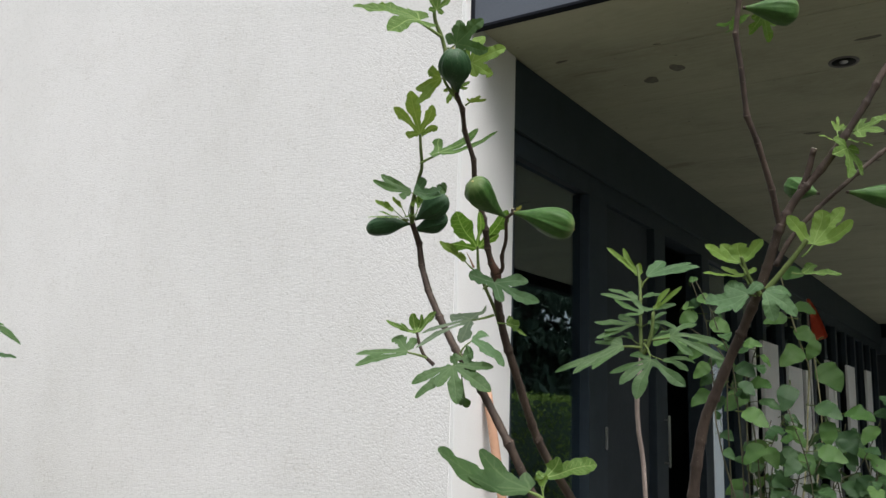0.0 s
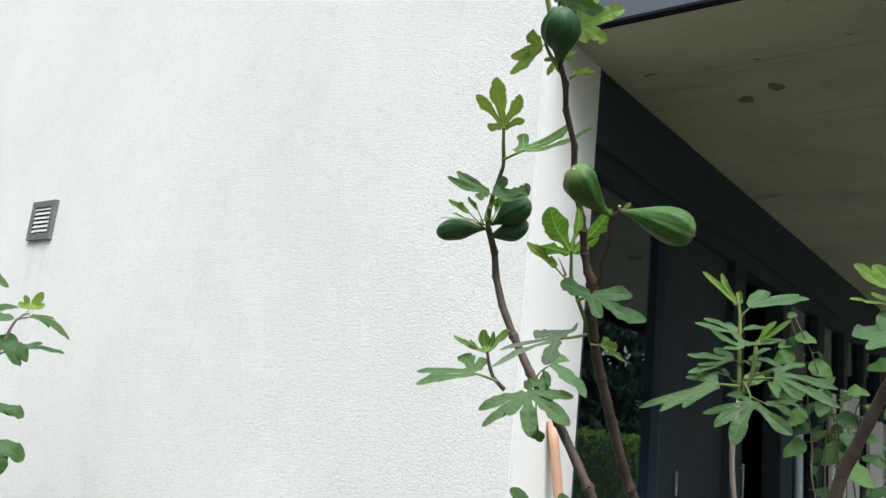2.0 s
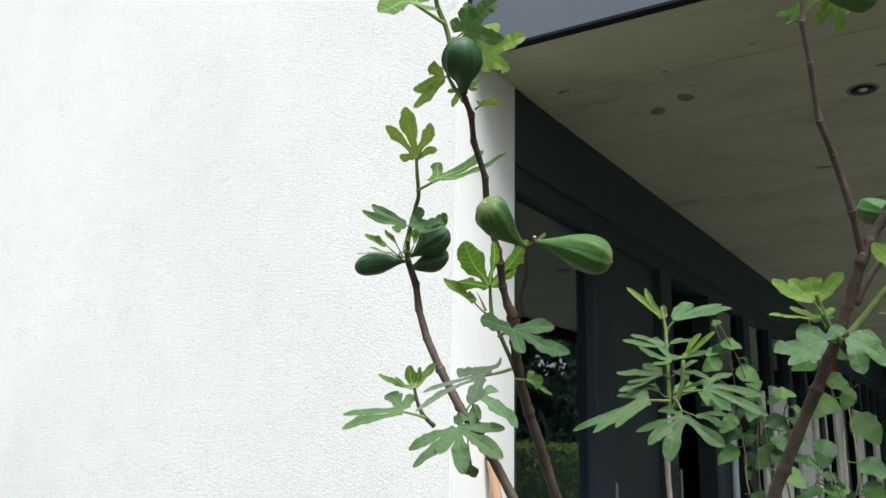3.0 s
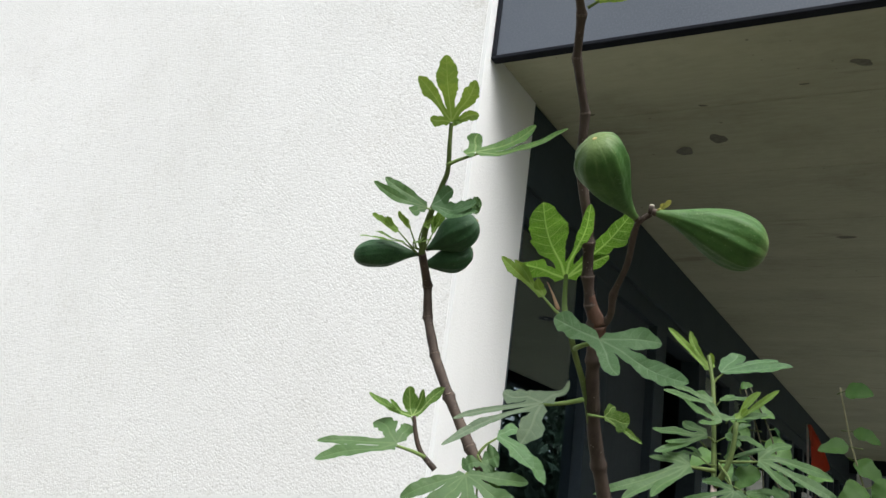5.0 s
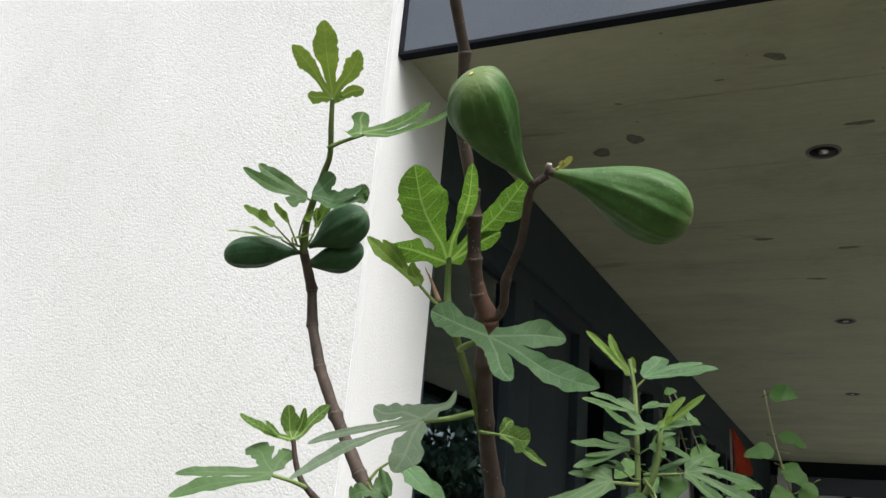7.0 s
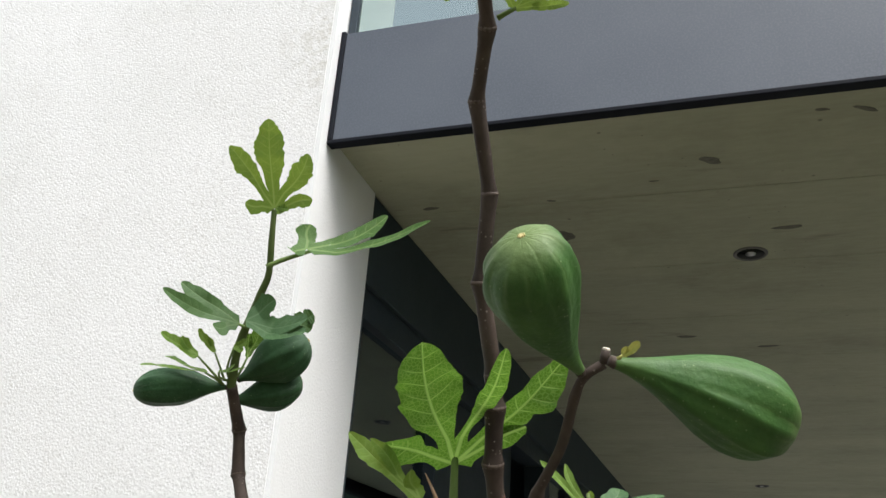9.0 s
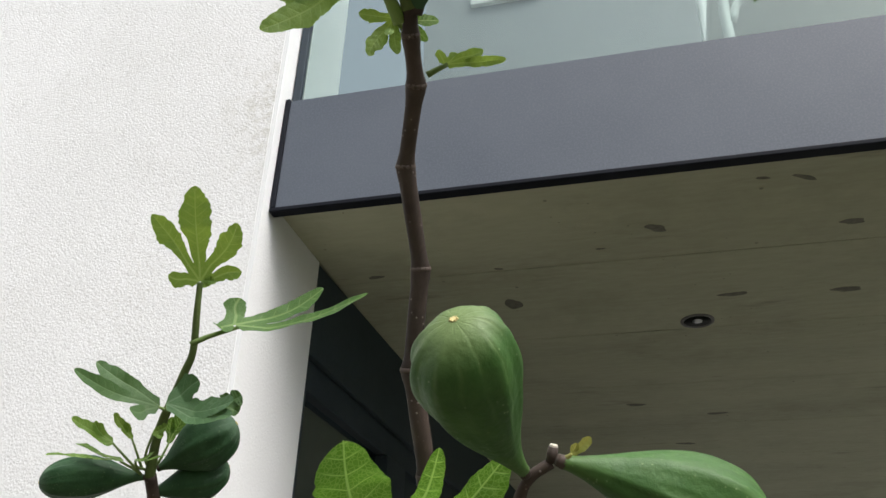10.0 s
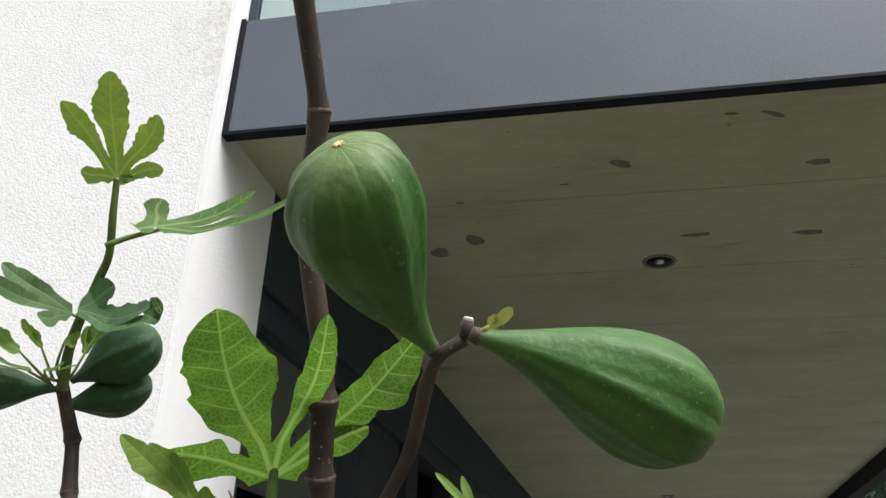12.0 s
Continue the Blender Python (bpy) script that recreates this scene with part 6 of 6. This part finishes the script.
leaf(shrub, (-0.367, 2.562, 1.544), (-0.332, 2.535, 1.516), (-0.101, -0.854, 0.511), "heart", M_SHRUB_SHADED, (-0.383, 2.591, 1.542), 0.32, 0.19)
leaf(shrub, (-0.267, 2.471, 1.694), (-0.241, 2.466, 1.655), (0.425, -0.509, 0.748), "heart", M_SHRUB_SHADED, (-0.267, 2.474, 1.695), 0.38, 0.28)
leaf(shrub, (-0.280, 2.505, 1.658), (-0.250, 2.475, 1.636), (-0.135, -0.813, 0.566), "heart", M_SHRUB_SHADED, (-0.289, 2.526, 1.653), 0.27, 0.29)
leaf(shrub, (-0.643, 2.425, 1.545), (-0.611, 2.405, 1.519), (-0.085, -0.821, 0.564), "heart", M_SHRUB_SHADED, (-0.653, 2.436, 1.542), 0.32, 0.19)
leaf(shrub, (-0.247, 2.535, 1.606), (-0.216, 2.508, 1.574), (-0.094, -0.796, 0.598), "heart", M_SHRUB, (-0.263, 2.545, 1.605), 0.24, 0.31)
leaf(shrub, (-0.229, 2.497, 1.660), (-0.192, 2.463, 1.634), (-0.213, -0.783, 0.584), "heart", M_SHRUB_SHADED, (-0.244, 2.512, 1.658), 0.28, 0.22)
leaf(shrub, (-0.262, 2.533, 1.551), (-0.226, 2.514, 1.513), (-0.282, -0.553, 0.784), "heart", M_SHRUB_SHADED, (-0.276, 2.543, 1.552), 0.26, 0.24)
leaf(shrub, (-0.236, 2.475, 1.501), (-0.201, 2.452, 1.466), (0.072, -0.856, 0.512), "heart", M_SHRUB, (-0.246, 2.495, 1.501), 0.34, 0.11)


def shrub_shoot(foot, top, leaves, big, seed):
    """A leafy shoot: a bending twig with alternate, hanging leaves on short stalks."""
    r = random.Random(seed)
    foot, top = Vector(foot), Vector(top)
    mid = foot.lerp(top, 0.55) + Vector((r.uniform(-0.06, 0.06), r.uniform(-0.06, 0.06), 0.04))
    line = spline([foot, mid, top], 0.03)
    stem(shrub, [top, mid, foot, (foot.x * 0.8 - 0.10, foot.y * 0.9 + 0.25, 0.5), (foot.x * 0.6 - 0.20, foot.y * 0.6 + 1.0, 0.02)], 0.0014, 0.0046, M_TWIG, "twig", 0)
    for k in range(leaves):
        u = 0.30 + 0.70 * (k + r.uniform(0.2, 0.8)) / leaves
        c = line[min(len(line) - 1, int(u * (len(line) - 1)))]
        a = k * 2.4 + r.uniform(-0.5, 0.5)
        out = Vector((math.cos(a), math.sin(a), 0))
        hang = r.uniform(0.25, 1.1)
        size = big * r.uniform(0.55, 1.1) * (1.0 if u < 0.85 else 0.7)
        start = c + out * size * 0.45 + Vector((0, 0, 0.006))
        tip = start + (out - Vector((0, 0, hang))).normalized() * size
        face = Vector((0.42 + 0.3 * out.x, -0.80 + 0.3 * out.y, 0.50)) + Vector((r.uniform(-0.3, 0.3), r.uniform(-0.3, 0.3), 0))
        leaf(shrub, start, tip, face, "heart", M_SHRUB if r.random() < 0.22 else M_SHRUB_SHADED, c, r.uniform(0.15, 0.4), r.uniform(0.1, 0.35))


grow = random.Random(11)
for k in range(44):
    x = -0.56 + 1.02 * (k + grow.random()) / 44
    y = 2.42 + 0.55 * grow.random() + 0.25 * (x + 0.62)
    high = 1.49 + 0.17 * grow.random() + 0.12 * max(0.0, x + 0.2)
    shrub_shoot((x + grow.uniform(-0.05, 0.05), y, high - grow.uniform(0.40, 0.62)), (x + grow.uniform(-0.1, 0.1), y + grow.uniform(-0.1, 0.1), high), 12, 0.088, 200 + k)
for k, (foot, top) in enumerate((((-0.61, 2.46, 1.62), (-0.699, 2.387, 2.000)), ((-0.60, 2.50, 1.60), (-0.553, 2.458, 1.830)), ((-0.64, 2.46, 1.58), (-0.735, 2.395, 1.880)), ((-0.58, 2.52, 1.55), (-0.630, 2.440, 1.800)))):
    shrub_shoot(foot, top, 5, 0.070, 300 + k)

# fig by the wall with the vent
stem(wall_fig, [(-3.102, 1.483, 2.035), (-3.114, 1.485, 1.964), (-3.132, 1.469, 1.869), (-3.144, 1.456, 1.753), (-3.145, 1.444, 1.603), (-3.110, 1.520, 1.400), (-3.080, 1.680, 1.000), (-3.100, 1.750, 0.020)], 0.004, 0.012, M_SAPBARK, "stem", 0)
stem(wall_fig, [(-3.023, 1.695, 1.877), (-3.044, 1.663, 1.850), (-3.063, 1.637, 1.735), (-3.067, 1.629, 1.688), (-3.073, 1.607, 1.592), (-3.081, 1.590, 1.450), (-3.070, 1.690, 1.000), (-3.100, 1.750, 0.020)], 0.004, 0.012, M_SAPBARK, "stem", 0)
stem(wall_fig, [(-3.185, 1.243, 1.998), (-3.188, 1.306, 1.854), (-3.176, 1.364, 1.709), (-3.151, 1.416, 1.565), (-3.110, 1.500, 1.380), (-3.090, 1.670, 1.000), (-3.100, 1.750, 0.020)], 0.004, 0.012, M_SAPBARK, "stem", 0)
blade(wall_fig, (-3.099, 1.490, 2.035), [((-3.067, 1.523, 2.110), 0.0251), ((-3.097, 1.464, 2.087), 0.0144), ((-3.091, 1.443, 2.056), 0.0161), ((-3.060, 1.555, 2.079), 0.0144)], (0.681, -0.309, 0.664), M_LEAF_TIP, (-3.106, 1.492, 1.996), 0.25, 0.12, 0.05, 0.50)
blade(wall_fig, (-3.103, 1.497, 2.001), [((-3.109, 1.419, 2.014), 0.0180), ((-3.053, 1.621, 1.954), 0.0215), ((-3.057, 1.545, 1.949), 0.0269), ((-3.101, 1.576, 1.999), 0.0180)], (0.678, -0.309, 0.668), M_LEAF, (-3.114, 1.485, 1.964), 0.25, 0.12, 0.05, 0.50)
blade(wall_fig, (-3.135, 1.426, 1.974), [((-3.141, 1.231, 1.971), 0.0251), ((-3.114, 1.248, 1.920), 0.0251), ((-3.188, 1.357, 1.987), 0.0179)], (0.453, -0.193, 0.870), M_LEAF, (-3.128, 1.466, 1.923), 0.25, 0.12, 0.05, 0.54)
blade(wall_fig, (-3.162, 1.299, 2.043), [((-3.089, 1.429, 2.085), 0.0161), ((-3.163, 1.367, 2.093), 0.0143), ((-3.185, 1.198, 2.049), 0.0214)], (0.464, -0.177, 0.868), M_LEAF, (-3.182, 1.287, 1.947), 0.25, 0.12, 0.05, 0.50)
blade(wall_fig, (-3.023, 1.692, 1.893), [((-3.001, 1.714, 1.955), 0.0162), ((-3.031, 1.668, 1.935), 0.0108), ((-3.041, 1.657, 1.906), 0.0126), ((-2.998, 1.729, 1.912), 0.0126)], (0.758, -0.406, 0.510), M_LEAF_TIP, (-3.042, 1.665, 1.855), 0.25, 0.12, 0.05, 0.50)
blade(wall_fig, (-3.023, 1.696, 1.869), [((-2.934, 1.806, 1.801), 0.0180), ((-2.998, 1.776, 1.864), 0.0126), ((-2.963, 1.742, 1.832), 0.0108)], (0.504, -0.270, 0.820), M_LEAF, (-3.044, 1.663, 1.850), 0.25, 0.12, 0.05, 0.50)
blade(wall_fig, (-3.112, 1.524, 1.843), [((-3.028, 1.650, 1.849), 0.0288), ((-3.117, 1.600, 1.898), 0.0180), ((-3.092, 1.690, 1.899), 0.0162), ((-3.068, 1.531, 1.796), 0.0252)], (0.517, -0.239, 0.822), M_LEAF_GREY, (-3.133, 1.479, 1.812), 0.25, 0.12, 0.05, 0.58)
blade(wall_fig, (-3.072, 1.617, 1.780), [((-3.000, 1.708, 1.712), 0.0288), ((-2.991, 1.684, 1.695), 0.0216), ((-3.124, 1.570, 1.848), 0.0216), ((-3.054, 1.694, 1.770), 0.0234)], (0.645, -0.323, 0.692), M_LEAF, (-3.067, 1.629, 1.688), 0.25, 0.12, 0.05, 0.54)
blade(wall_fig, (-3.040, 1.679, 1.761), [((-2.948, 1.807, 1.754), 0.0180), ((-3.015, 1.758, 1.778), 0.0144)], (0.425, -0.225, 0.877), M_LEAF_GREY, (-3.063, 1.638, 1.727), 0.25, 0.12, 0.05, 0.58)
blade(wall_fig, (-3.158, 1.411, 1.826), [((-3.183, 1.324, 1.849), 0.0323), ((-3.103, 1.479, 1.736), 0.0359), ((-3.153, 1.498, 1.873), 0.0216), ((-3.180, 1.391, 1.882), 0.0287)], (0.787, -0.329, 0.522), M_LEAF, (-3.157, 1.422, 1.713), 0.25, 0.12, 0.05, 0.54)
blade(wall_fig, (-3.145, 1.534, 1.759), [((-3.151, 1.468, 1.697), 0.0327), ((-3.134, 1.603, 1.803), 0.0327), ((-3.086, 1.614, 1.687), 0.0290), ((-3.167, 1.478, 1.793), 0.0254)], (0.768, -0.354, 0.535), M_LEAF, (-3.099, 1.564, 1.684), 0.25, 0.12, 0.05, 0.54)
blade(wall_fig, (-3.153, 1.431, 1.695), [((-3.182, 1.345, 1.727), 0.0359), ((-3.132, 1.395, 1.638), 0.0287), ((-3.120, 1.515, 1.681), 0.0251)], (0.771, -0.328, 0.546), M_LEAF_GREY, (-3.147, 1.437, 1.603), 0.25, 0.12, 0.05, 0.54)
blade(wall_fig, (-3.106, 1.548, 1.683), [((-3.112, 1.470, 1.586), 0.0396), ((-3.073, 1.566, 1.624), 0.0360), ((-3.077, 1.653, 1.677), 0.0180), ((-3.138, 1.469, 1.660), 0.0216)], (0.643, -0.303, 0.703), M_LEAF_YOUNG, (-3.076, 1.601, 1.591), 0.25, 0.12, 0.05, 0.54)
blade(wall_fig, (-3.078, 1.593, 1.572), [((-3.044, 1.645, 1.519), 0.0323), ((-3.011, 1.708, 1.532), 0.0215), ((-3.105, 1.530, 1.551), 0.0251), ((-3.081, 1.567, 1.498), 0.0287)], (0.627, -0.308, 0.715), M_LEAF, (-3.064, 1.612, 1.536), 0.25, 0.12, 0.05, 0.54)
blade(wall_fig, (-3.156, 1.400, 1.882), [((-3.144, 1.429, 1.904), 0.0144), ((-3.160, 1.377, 1.914), 0.0180), ((-3.173, 1.355, 1.859), 0.0180)], (0.870, -0.361, 0.336), M_LEAF_TIP, (-3.157, 1.417, 1.788), 0.25, 0.12, 0.05, 0.50)
blade(wall_fig, (-3.154, 1.414, 1.583), [((-3.167, 1.356, 1.527), 0.0358), ((-3.125, 1.469, 1.513), 0.0323), ((-3.124, 1.494, 1.587), 0.0251), ((-3.174, 1.361, 1.617), 0.0251)], (0.646, -0.271, 0.714), M_LEAF, (-3.134, 1.439, 1.494), 0.25, 0.12, 0.05, 0.54)
blade(wall_fig, (-3.033, 1.674, 1.557), [((-2.995, 1.733, 1.530), 0.0251), ((-3.049, 1.631, 1.500), 0.0215)], (0.617, -0.325, 0.717), M_LEAF, (-3.056, 1.628, 1.537), 0.25, 0.12, 0.05, 0.58)
blade(wall_fig, (-3.095, 1.535, 1.497), [((-3.117, 1.460, 1.441), 0.0358), ((-3.042, 1.619, 1.427), 0.0358), ((-3.072, 1.542, 1.390), 0.0322)], (0.737, -0.346, 0.580), M_LEAF, (-3.087, 1.564, 1.534), 0.25, 0.12, 0.05, 0.54)
blade(wall_fig, (-3.021, 1.665, 1.446), [((-3.045, 1.590, 1.373), 0.0322), ((-2.962, 1.745, 1.394), 0.0322), ((-2.985, 1.684, 1.339), 0.0286)], (0.715, -0.376, 0.589), M_LEAF, (-3.058, 1.615, 1.499), 0.25, 0.12, 0.05, 0.54)
blade(wall_fig, (-3.123, 1.444, 1.441), [((-3.143, 1.354, 1.388), 0.0357), ((-3.078, 1.498, 1.338), 0.0322), ((-3.104, 1.421, 1.321), 0.0286)], (0.741, -0.322, 0.590), M_LEAF, (-3.134, 1.452, 1.530), 0.25, 0.12, 0.05, 0.54)
blade(wall_fig, (-3.205, 1.262, 1.739), [((-3.225, 1.161, 1.768), 0.0358), ((-3.184, 1.337, 1.671), 0.0322), ((-3.198, 1.279, 1.632), 0.0322)], (0.792, -0.288, 0.538), M_LEAF, (-3.188, 1.321, 1.670), 0.25, 0.12, 0.05, 0.54)
blade(wall_fig, (-3.185, 1.293, 1.526), [((-3.211, 1.195, 1.558), 0.0357), ((-3.154, 1.364, 1.457), 0.0321), ((-3.161, 1.306, 1.405), 0.0321)], (0.765, -0.288, 0.576), M_LEAF, (-3.167, 1.356, 1.527), 0.25, 0.12, 0.05, 0.54)

# the leafy inside of the fig by the wall
fill = random.Random(23)
for k in range(30):
    c = Vector((-3.13 + fill.gauss(0, 0.07), 1.46 + fill.gauss(0, 0.10), 1.28 + 0.46 * fill.random()))
    a = fill.uniform(0, 6.28)
    out = Vector((math.cos(a), math.sin(a), fill.uniform(-0.9, 0.1))).normalized()
    leaf(wall_fig, c, c + out * fill.uniform(0.08, 0.14), (0.45, -0.35, 0.8), fill.choice(("broad", "fingers")), fill.choice((M_LEAF, M_LEAF, M_LEAF_GREY)), c - out * 0.05 - Vector((0, 0, 0.03)), 0.25, 0.15)

# cut ends and buds
cut_end(fig_tree, (-0.5455, 1.0082, 1.8795), (-0.5440, 1.0062, 1.8848), 0.0018)
cut_end(fig_tree, (-0.213, 1.218, 1.970), (-0.210, 1.217, 1.979), 0.0037)
# ---- plants end
